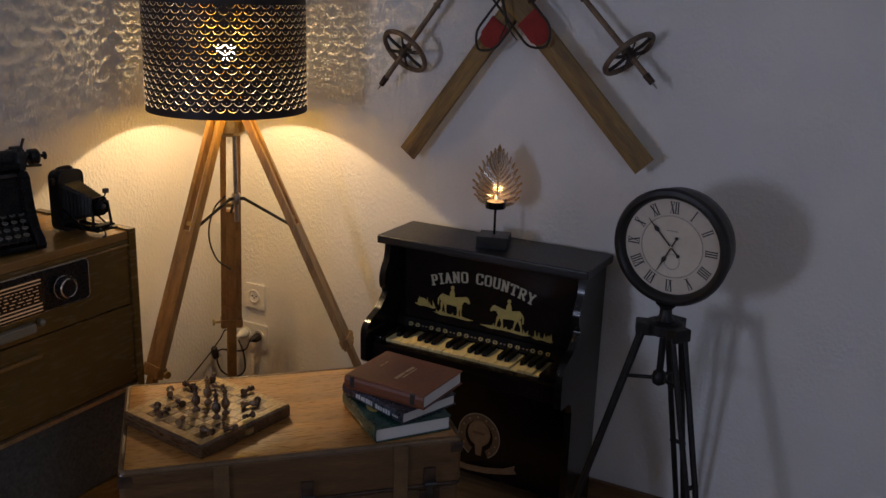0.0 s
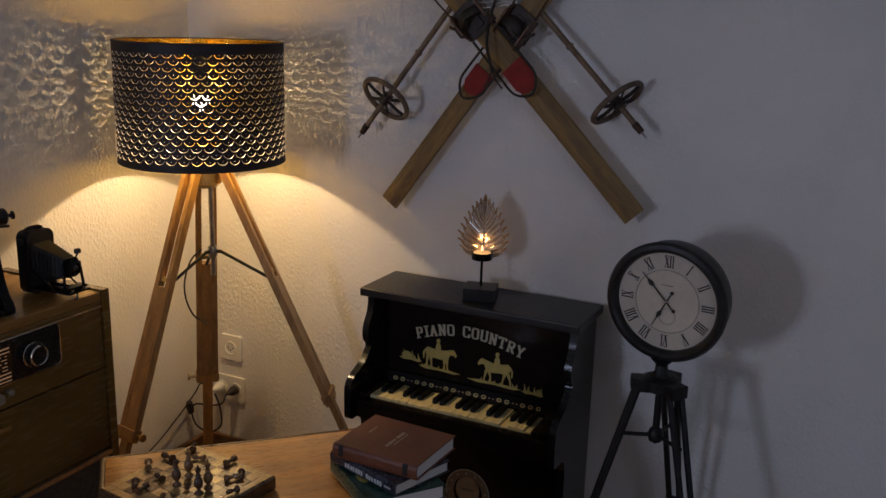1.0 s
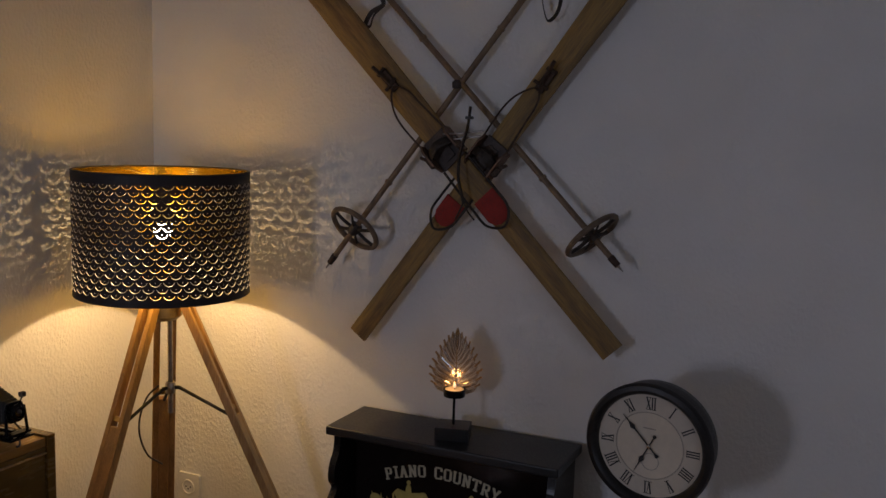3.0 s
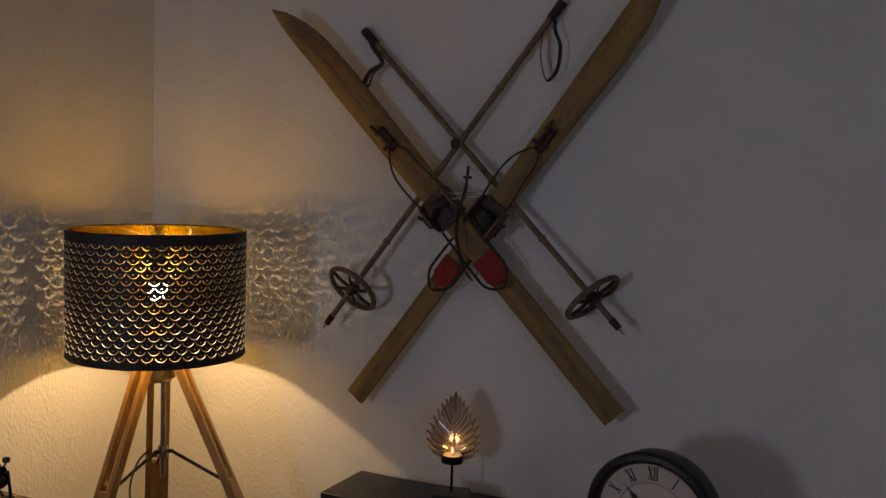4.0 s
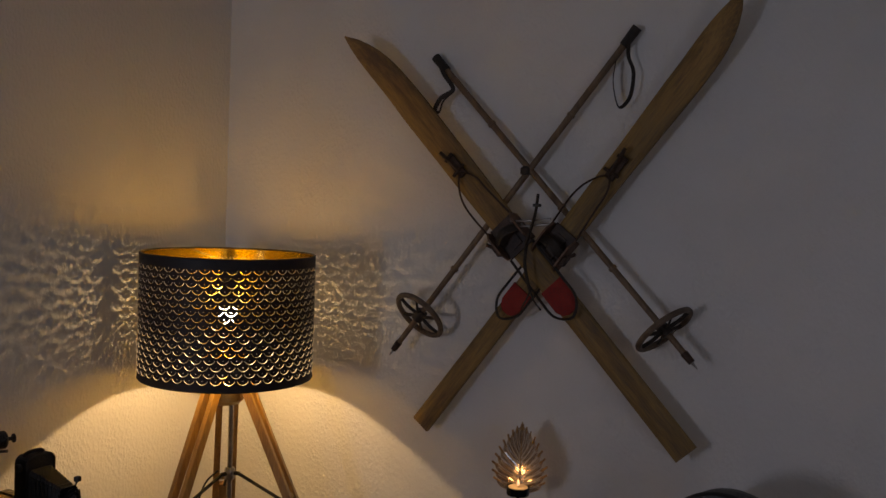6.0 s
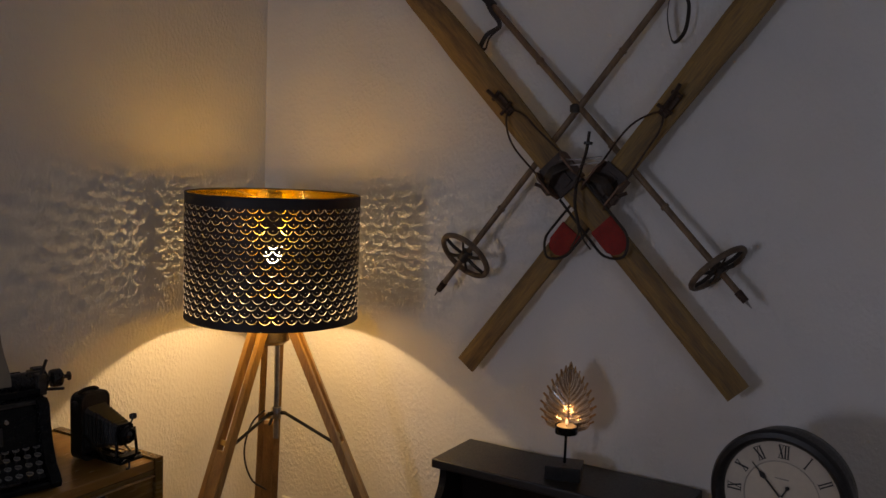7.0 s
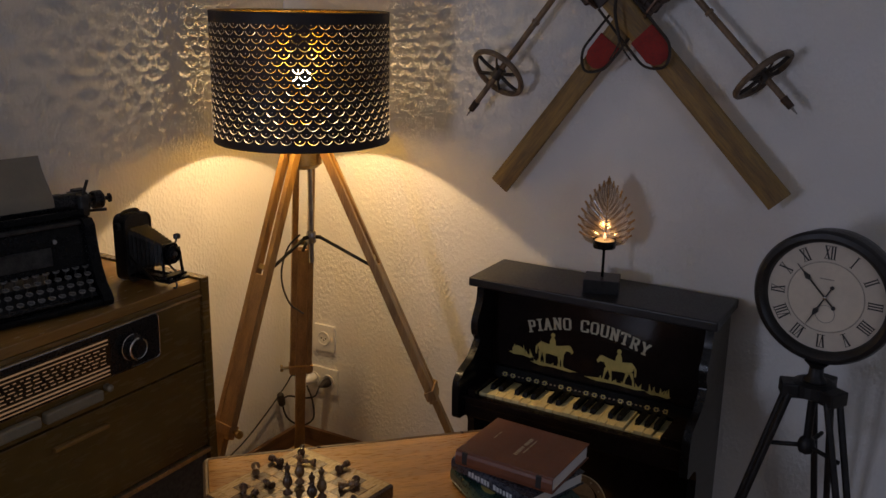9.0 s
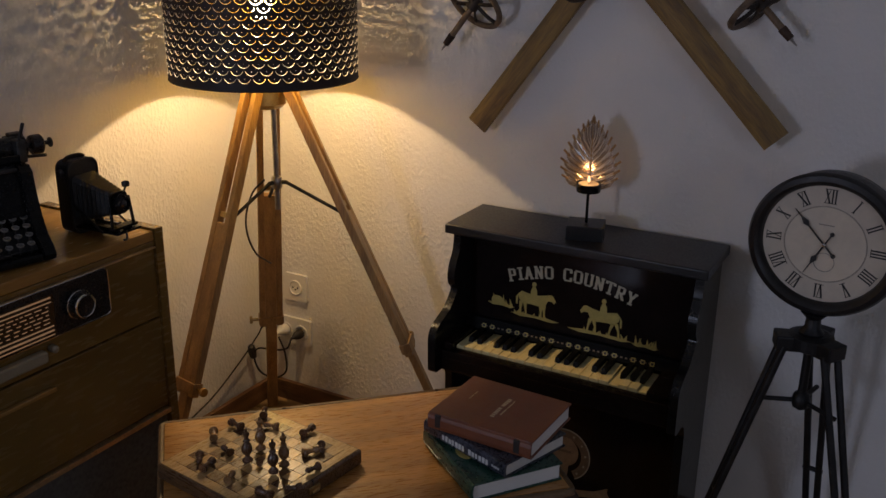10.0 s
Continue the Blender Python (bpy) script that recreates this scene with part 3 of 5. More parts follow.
def radio_cabinet():
    c = thing("radio_cabinet", "glossy dark walnut radio cabinet with a dial and chrome knob", "cabinet", pose(CAB_X0, CAB_Y1, 0))
    d, w, z = CAB_X1 - CAB_X0, CAB_Y1 - CAB_Y0, CAB_Z
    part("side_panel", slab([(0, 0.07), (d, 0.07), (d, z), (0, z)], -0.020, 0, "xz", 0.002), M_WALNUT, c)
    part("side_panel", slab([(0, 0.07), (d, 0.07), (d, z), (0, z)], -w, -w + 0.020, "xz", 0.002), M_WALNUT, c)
    part("top", box(0.004, d - 0.004, -w + 0.0205, -0.0205, z - 0.024, z - 0.004, 0.002), M_WALNUT_LIT, c, "glossy walnut top with the lamp's amber glow in its colour")
    part("top_rail", box(d - 0.018, d - 0.003, -w + 0.0205, -0.0205, z - 0.034, z - 0.0245, 0.002), M_WALNUT, c)
    # Pale gold stands in for the highlight running along this ledge.
    part("ledge_highlight", box(d - 0.014, d + 0.0015, -w + 0.0205, -0.0225, z - 0.0375, z - 0.0345, 0.0008), M_DIAL_GOLD, c, "thin ledge under the top with its highlight as pale gold")
    part("back_lip", box(0, 0.0035, -w + 0.0205, -0.0205, 0.08, z - 0.001, 0), M_WALNUT, c)
    part("bottom", box(0.004, d - 0.02, -w + 0.0205, -0.0205, 0.07, 0.09, 0.001), M_WALNUT, c)
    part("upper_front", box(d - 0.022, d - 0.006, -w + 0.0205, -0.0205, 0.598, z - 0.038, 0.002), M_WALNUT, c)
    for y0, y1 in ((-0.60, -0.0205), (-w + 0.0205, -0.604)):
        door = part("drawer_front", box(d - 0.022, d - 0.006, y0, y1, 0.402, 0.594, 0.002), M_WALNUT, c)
        part("handle", box(d - 0.004, d + 0.006, y0 + 0.20, y0 + 0.32, 0.553, 0.561, 0.002), M_WALNUT_LIT, door, "slim wooden pull")
    part("trim", box(d - 0.014, d + 0.001, -w + 0.0205, -0.0205, 0.387, 0.397, 0.001), M_DIAL_GOLD, c, "thin brass trim strip")
    part("speaker_cloth", box(d - 0.026, d - 0.012, -w + 0.0205, -0.0205, 0.18, 0.386, 0.001), M_GRILLE, c, "grey woven speaker cloth")
    part("plinth_rail", box(d - 0.022, d - 0.006, -w + 0.0205, -0.0205, 0.09, 0.179, 0.002), M_WALNUT, c)
    for x in (0.04, d - 0.05):
        for y in (-0.06, -w + 0.06):
            part("leg", rod((x, y, 0.07), (x, y, 0), 0.018, 0.012), M_WALNUT, c, smooth=True)
    # the radio's front plate
    y1, y0, z0, z1 = -0.142, -0.98, 0.650, 0.741
    plate = part("radio_plate", moved(slab(rounded(y1 - y0, z1 - z0, 0.010), 0, 0.007, "yz", 0.001), Matrix.Translation((d - 0.006, (y0 + y1) / 2, (z0 + z1) / 2))), M_BLACK_PLASTIC, c, "black radio front plate")
    ring = [(d + 0.001, (y0 + y1) / 2 + a, (z0 + z1) / 2 + b) for a, b in rounded(y1 - y0, z1 - z0, 0.010)]
    part("plate_edge", tube(ring + ring[:1], 0.0014, 6, 1), M_CHROME, plate, "thin chrome edging")
    kn = part("tuning_knob", moved(lathe([(0.026, 0), (0.026, 0.006), (0.020, 0.008), (0.020, 0.020), (0.018, 0.022), (0.0165, 0.020), (0.002, 0.019)], 36), pose(d + 0.001, -0.213, 0.693, 0, 90, 0)), M_BLACK_PLASTIC, plate, smooth=True)
    for r, x in ((0.0205, 0.021), (0.026, 0.006)):
        loop = [(d + x + 0.0015, -0.213 + r * math.cos(2 * math.pi * k / 40), 0.693 + r * math.sin(2 * math.pi * k / 40)) for k in range(41)]
        part("ring", tube(loop, 0.0020 if r < 0.024 else 0.0010, 6, 1), M_CHROME, plate, "bright chrome ring")
    part("dial_glass", box(d + 0.0012, d + 0.003, -0.86, -0.262, 0.652, 0.730, 0.001), M_DIAL, plate, "brownish glass tuning dial")
    for z_, hgt in ((0.7245, 0.0028), (0.7165, 0.0018), (0.6725, 0.0022), (0.6645, 0.003), (0.657, 0.0018)):
        part("scale_line", box(d + 0.0032, d + 0.0046, -0.855, -0.268, z_ - hgt / 2, z_ + hgt / 2, 0), M_DIAL_LIT, plate)
    rnd = random.Random(6)
    for row in range(5):
        y = -0.275
        bits = []
        while y > -0.84:
            ln = rnd.uniform(0.004, 0.014)
            bits.append(box(d + 0.0032, d + 0.0042, y - ln, y, 0.6797 + row * 0.0072, 0.6812 + row * 0.0072, 0))
            y -= ln + rnd.uniform(0.004, 0.009)
        part("station_row", joined(*bits), M_DIAL_LIT, plate, "rows of unreadable gilt station marks")
    for y_hi, y_lo in ((-0.292, -0.415), (-0.425, -0.56), (-0.57, -0.70)):
        part("push_button", box(d - 0.004, d + 0.013, y_lo, y_hi, 0.615, 0.636, 0.005, 3), M_CREAM, c, "long worn cream push button")
    part("key_lever", moved(lathe([(0.004, 0), (0.007, 0.004), (0.007, 0.016), (0.003, 0.020)], 12), pose(d - 0.006, -0.275, 0.632, 0, 90, 0)), M_CREAM, c, smooth=True)
    return c


radio_cabinet()


# ---- typewriter ----
def typewriter():
    t = thing("typewriter", "old black enamelled typewriter with round keys and paper", "typewriter", pose(0.350, -0.938, CAB_Z - 0.004, 0, 0, -13))
    # local: x forward, y to the machine's right end (0 is the right side), z up
    W, D = 0.300, 0.235
    side = [(-D, 0.004), (-0.004, 0.004), (0.0, 0.014), (-0.006, 0.026), (-0.022, 0.042), (-0.036, 0.072), (-0.046, 0.110), (-0.052, 0.150), (-0.062, 0.160), (-0.18, 0.160), (-0.21, 0.14), (-D, 0.10)]
    part("side_frame", slab(side, -0.020, 0, "xz", 0.004), M_IRON, t)
    part("side_frame", slab(side, -W, -W + 0.020, "xz", 0.004), M_IRON, t)
    part("front_rail", box(-0.024, -0.002, -W + 0.0205, -0.0205, 0.004, 0.018, 0.005, 3), M_IRON, t)
    shield = [(-0.060, 0.070), (-0.053, 0.074), (-0.058, 0.128), (-0.068, 0.150), (-0.165, 0.150), (-0.165, 0.140), (-0.078, 0.138), (-0.068, 0.120)]
    part("front_shield", slab(shield, -W + 0.0205, -0.0205, "xz", 0.002), M_IRON, t)
    part("shield_ridge", box(-0.075, -0.062, -W + 0.0205, -0.0205, 0.1505, 0.157, 0.002), M_DARKMETAL, t)
    part("name_plate", moved(box(-0.002, 0.002, -0.235, -0.085, -0.017, 0.017, 0.002), Matrix.Translation((-0.0545, 0, 0.102)) @ Matrix.Rotation(radians(-6), 4, "Y")), M_DARKMETAL, t, "dull worn name plate")
    part("screw", moved(lathe([(0.005, 0), (0.004, 0.002)], 10), pose(-0.055, -0.078, 0.128, 0, 90, 0)), M_CHROME, t)
    part("base_plate", box(-D + 0.004, -0.025, -W + 0.0205, -0.0205, 0.006, 0.020, 0.001), M_IRON, t)
    stepped = [(-0.062, 0.021), (-0.022, 0.021), (-0.022, 0.024), (-0.062, 0.050)]
    part("key_bed", slab(stepped, -W + 0.021, -0.021, "xz"), M_SLOT, t)
    key_me = finish(joined(lathe([(0.0062, 0), (0.0072, 0.0008), (0.0072, 0.0032), (0.0062, 0.0040), (0.0045, 0.0034), (0.0005, 0.0031)], 14)), "key")
    key_me.materials.append(M_KEYTOP)
    shade_round(key_me)
    stem_me = finish(rod((0, 0, -0.020), (0, 0, 0), 0.0016, n=6), "key_stem")
    stem_me.materials.append(M_DARKMETAL)
    ring_me = finish(tube([(0.0071 * math.cos(2 * math.pi * k / 14), 0.0071 * math.sin(2 * math.pi * k / 14), 0.0034) for k in range(15)], 0.0009, 5, 1), "key_ring")
    ring_me.materials.append(M_STEEL)
    for row in range(4):
        for k in range(13):
            y = -0.032 - 0.0188 * k + (-0.004, 0.0, 0.003, 0.006)[row]
            if y < -W + 0.035:
                continue
            key = part("key", key_me, M_KEYTOP, t, m=pose(-0.012 - 0.0135 * row, y, 0.036 + 0.0118 * row, 0, 14, 0) @ Matrix.Scale(0.82, 4))
            part("stem", stem_me, M_DARKMETAL, key)
            part("ring", ring_me, M_CHROME, key)
    part("space_bar", box(-0.008, 0.003, -0.22, -0.075, 0.026, 0.032, 0.003), M_BLACK_PLASTIC, t)
    # the carriage
    ca = part("carriage", joined(box(-0.262, -0.150, -W - 0.01, -0.006, 0.159, 0.172, 0.003), box(-0.168, -0.160, -W - 0.01, 0.0, 0.172, 0.186, 0.002), box(-0.258, -0.250, -W - 0.01, 0.0, 0.172, 0.200, 0.002)), M_IRON, t, "wide black carriage")
    part("platen", rod((-0.212, -W - 0.03, 0.188), (-0.212, 0.030, 0.188), 0.020, n=24), M_BLACK_PLASTIC, ca, smooth=True)
    part("paper_rest", moved(box(-0.003, 0.003, -0.20, -0.03, 0, 0.038, 0.002), Matrix.Translation((-0.246, 0, 0.198)) @ Matrix.Rotation(radians(-20), 4, "Y")), M_IRON, ca)
    part("carriage_end", joined(box(-0.240, -0.180, 0.004, 0.022, 0.165, 0.206, 0.004), box(-0.235, -0.215, 0.010, 0.034, 0.196, 0.212, 0.003), rod((-0.19, 0.012, 0.2), (-0.175, 0.018, 0.236), 0.003, n=8), rod((-0.20, 0.02, 0.172), (-0.17, 0.05, 0.176), 0.003, n=8)), M_DARKMETAL, ca, "worn metal carriage fittings")
    part("platen_knob", moved(lathe([(0.006, 0), (0.006, 0.012), (0.017, 0.013), (0.018, 0.017), (0.018, 0.030), (0.015, 0.033), (0.004, 0.034), (0.004, 0.046), (0.009, 0.047), (0.009, 0.050)], 20), pose(-0.212, 0.030, 0.188, -90, 0, 0)), M_BLACK_PLASTIC, ca, smooth=True)
    part("return_lever", tube([(-0.19, -W - 0.02, 0.19), (-0.16, -W - 0.05, 0.20), (-0.12, -W - 0.06, 0.20)], 0.004, 8), M_CHROME, ca)
    part("side_lever", rod((-0.14, -0.002, 0.118), (-0.125, 0.022, 0.124), 0.002, n=6), M_DARKMETAL, t)
    ca.matrix_basis = pose(0.077, -0.004, -0.012)
    sheet = bmesh.new()
    prof = [(-0.112, 0.178), (-0.113, 0.192), (-0.122, 0.207), (-0.138, 0.225), (-0.154, 0.248), (-0.163, 0.270)]
    for ring in zip(prof, prof[1:]):
        vs = [sheet.verts.new((x, y, z)) for (x, z), y in ((ring[0], -0.262), (ring[0], -0.046), (ring[1], -0.046), (ring[1], -0.262))]
        sheet.faces.new(vs)
    bmesh.ops.remove_doubles(sheet, verts=sheet.verts, dist=1e-5)
    bmesh.ops.solidify(sheet, geom=sheet.faces[:], thickness=0.0006)
    pp = thing("paper_sheet", "blank aged sheet of paper rolled into the typewriter", "paper", t.matrix_world.copy())
    part("sheet", sheet, M_PAPER, pp, smooth=True)
    return t


typewriter()


# ---- folding camera ----
def folding_camera():
    c = thing("folding_camera", "antique black folding camera with open bellows on the cabinet", "camera", pose(0.266, -0.796, CAB_Z - 0.004, 0, 0, 2))
    # local: x forward through the lens, z up
    body = rounded(0.070, 0.138, 0.017)
    part("body", moved(slab(body, -0.032, 0, "yz", 0.003), Matrix.Translation((0, 0, 0.071))), M_LEATHER, c, "leather-covered camera body")
    edge = [(0.0, a, 0.071 + b) for a, b in rounded(0.068, 0.136, 0.017)]
    part("body_edge", tube(edge + edge[:1], 0.0022, 6, 1), M_DARKMETAL, c)
    part("carry_strap", tube([(-0.016, -0.028, 0.139), (-0.016, -0.018, 0.1445), (-0.016, 0.008, 0.1445), (-0.016, 0.020, 0.139)], 0.0045, 8, 6, 0.4), M_STRAP, c)
    part("side_knob", moved(lathe([(0.008, 0), (0.008, 0.006), (0.006, 0.008)], 16), pose(-0.016, -0.035, 0.118, 90, 0, 0)), M_DARKMETAL, c, smooth=True)
    bel = bmesh.new()
    rings = []
    n = 17
    for k in range(n):
        f = k / (n - 1)
        s = (0.030 - 0.012 * f) * (1.0 if k % 2 == 0 else 0.86)
        hgt = (0.044 - 0.023 * f) * (1.0 if k % 2 == 0 else 0.88)
        zc = 0.070 - 0.002 * f
        rings.append([bel.verts.new((0.003 + 0.078 * f, sx * s, zc + sz * hgt)) for sx, sz in ((-1, -0.8), (-0.8, -1), (0.8, -1), (1, -0.8), (1, 0.8), (0.8, 1), (-0.8, 1), (-1, 0.8))])
    for a, b in zip(rings, rings[1:]):
        for k in range(8):
            bel.faces.new((a[k], a[(k + 1) % 8], b[(k + 1) % 8], b[k]))
    bel.faces.new(rings[0])
    bel.faces.new(rings[-1])
    part("bellows", bel, M_BELLOWS, c, "pleated leather bellows")
    lens = part("lens_board", moved(slab(rounded(0.046, 0.050, 0.012), 0.086, 0.091, "yz", 0.001), Matrix.Translation((-0.005, 0, 0.068)) @ Matrix.Diagonal((1, 0.85, 0.85, 1))), M_IRON, c)
    part("lens_barrel", moved(lathe([(0.021, 0), (0.022, 0.003), (0.022, 0.009), (0.017, 0.011), (0.016, 0.017), (0.013, 0.018), (0.012, 0.013), (0.002, 0.012)], 28), pose(0.086, 0, 0.068, 0, 90, 0) @ Matrix.Scale(0.85, 4)), M_IRON, lens, smooth=True)
    part("lens", moved(lathe([(0.011, 0.0125), (0.007, 0.0150), (0.001, 0.0158)], 20), pose(0.086, 0, 0.068, 0, 90, 0) @ Matrix.Scale(0.85, 4)), M_LENS, lens, "small glass lens", smooth=True)
    part("standard", joined(bar((0.089, -0.026, 0.026), (0.085, -0.022, 0.078), 0.004, 0.006, (1, 0, 0)), bar((0.089, 0.026, 0.026), (0.085, 0.022, 0.078), 0.004, 0.006, (1, 0, 0)), box(0.080, 0.098, -0.028, 0.028, 0.022, 0.027, 0.001)), M_IRON, c)
    part("bed", box(0.0, 0.104, -0.030, 0.030, 0.015, 0.019, 0.001), M_IRON, c)
    part("bed_rail", joined(box(0.004, 0.100, -0.018, -0.012, 0.0195, 0.023, 0.0005), box(0.004, 0.100, 0.012, 0.018, 0.0195, 0.023, 0.0005)), M_CHROME, c, "bright steel focusing rails")
    for s in (-1, 1):
        part("strut", bar((0.002, s * 0.032, 0.060), (0.070, s * 0.032, 0.017), 0.005, 0.0015, (0, 0, 1), 0), M_DARKMETAL, c)
    part("viewfinder", joined(rod((0.084, 0.014, 0.086), (0.086, 0.018, 0.096), 0.002, n=8), box(0.081, 0.092, 0.012, 0.024, 0.095, 0.106, 0.003)), M_DARKMETAL, c, "tiny brilliant viewfinder")
    part("foot", tube([(0.094, 0, 0.016), (0.096, 0, 0.006), (0.098, -0.004, 0.001), (0.098, -0.010, 0.0015)], 0.0022, 6), M_DARKMETAL, c)
    return c


folding_camera()


# ---- toy piano ----
PX0, PX1, PZ = 0.713, 1.298, 0.700


def horse(flip, legs):
    """A flat horse cut-out about 0.08 long; origin at the belly."""
    body = [(-0.037, 0.006), (-0.030, 0.013), (-0.012, 0.010), (0.006, 0.010), (0.020, 0.013), (0.031, 0.016), (0.036, 0.014), (0.042, 0.004), (0.039, -0.001), (0.034, 0.003), (0.026, 0.003), (0.021, -0.008), (0.010, -0.012), (-0.012, -0.010), (-0.026, -0.012), (-0.034, -0.004)]
    shapes = [slab([(x * flip, z) for x, z in body], -0.0012, 0, "xz")]
    for x, lean in legs:
        leg = [(x - 0.004, -0.008), (x + 0.004, -0.008), (x + 0.002 + lean, -0.024), (x + 0.003 + lean * 1.4, -0.038), (x - 0.001 + lean * 1.4, -0.038), (x - 0.0015 + lean, -0.024)]
        shapes.append(slab([(a * flip, b) for a, b in leg], -0.0012, 0, "xz"))
    tail = [(-0.036, 0.007), (-0.041, 0.0), (-0.041, -0.014), (-0.038, -0.016), (-0.037, -0.004)]
    shapes.append(slab([(a * flip, b) for a, b in tail], -0.0012, 0, "xz"))
    return joined(*shapes)


STROKES = {
    "P": ((0.25, 0, 0.25, 1), (0.1, 0.96, 0.8, 0.96), (0.8, 0.96, 0.8, 0.5), (0.25, 0.48, 0.85, 0.48), (0.02, 0.03, 0.5, 0.03)),
    "I": ((0.5, 0, 0.5, 1), (0.2, 0.97, 0.8, 0.97), (0.2, 0.03, 0.8, 0.03)),
    "A": ((0.5, 1, 0.18, 0), (0.5, 1, 0.82, 0), (0.25, 0.33, 0.75, 0.33), (0.0, 0.03, 0.36, 0.03), (0.64, 0.03, 1, 0.03)),
    "N": ((0.2, 0, 0.2, 1), (0.2, 1, 0.8, 0), (0.8, 0, 0.8, 1), (0.0, 0.97, 0.3, 0.97), (0.0, 0.03, 0.4, 0.03), (0.6, 0.97, 1, 0.97)),
    "O": ((0.15, 0.1, 0.15, 0.9), (0.85, 0.1, 0.85, 0.9), (0.15, 0.96, 0.85, 0.96), (0.15, 0.04, 0.85, 0.04)),
    "C": ((0.15, 0.1, 0.15, 0.9), (0.15, 0.96, 0.9, 0.96), (0.15, 0.04, 0.9, 0.04), (0.85, 0.68, 0.85, 0.98), (0.85, 0.02, 0.85, 0.3)),
    "U": ((0.18, 0.08, 0.18, 1), (0.82, 0.08, 0.82, 1), (0.18, 0.04, 0.82, 0.04), (0.0, 0.97, 0.38, 0.97), (0.62, 0.97, 1, 0.97)),
    "T": ((0.5, 0, 0.5, 1), (0.05, 0.96, 0.95, 0.96), (0.08, 0.78, 0.08, 1), (0.92, 0.78, 0.92, 1), (0.25, 0.03, 0.75, 0.03)),
    "R": ((0.22, 0, 0.22, 1), (0.05, 0.96, 0.8, 0.96), (0.8, 0.96, 0.8, 0.52), (0.22, 0.5, 0.82, 0.5), (0.5, 0.5, 0.85, 0), (0.02, 0.03, 0.42, 0.03), (0.7, 0.03, 1, 0.03)),
    "Y": ((0.5, 0, 0.5, 0.5), (0.5, 0.45, 0.15, 1), (0.5, 0.45, 0.85, 1), (0.0, 0.97, 0.34, 0.97), (0.66, 0.97, 1, 0.97), (0.25, 0.03, 0.75, 0.03)),
}


def slab_letter(ch, w=0.0218, h=0.028):
    """A flat block letter with slab serifs, as one sticker."""
    bits = []
    for i, (x0, z0, x1, z1) in enumerate(STROKES[ch]):
        p, q = Vector(((x0 - 0.5) * w, z0 * h)), Vector(((x1 - 0.5) * w, z1 * h))
        d = (q - p).normalized()
        wide = 0.0036 if abs(d.y) < 0.3 else 0.0058
        e = Vector((-d.y, d.x)) * wide / 2
        o = 0.00006 * i
        bits.append(slab([tuple(p + e), tuple(q + e), tuple(q - e), tuple(p - e)], -0.0008 - o, 0, "xz"))
    return joined(*bits)


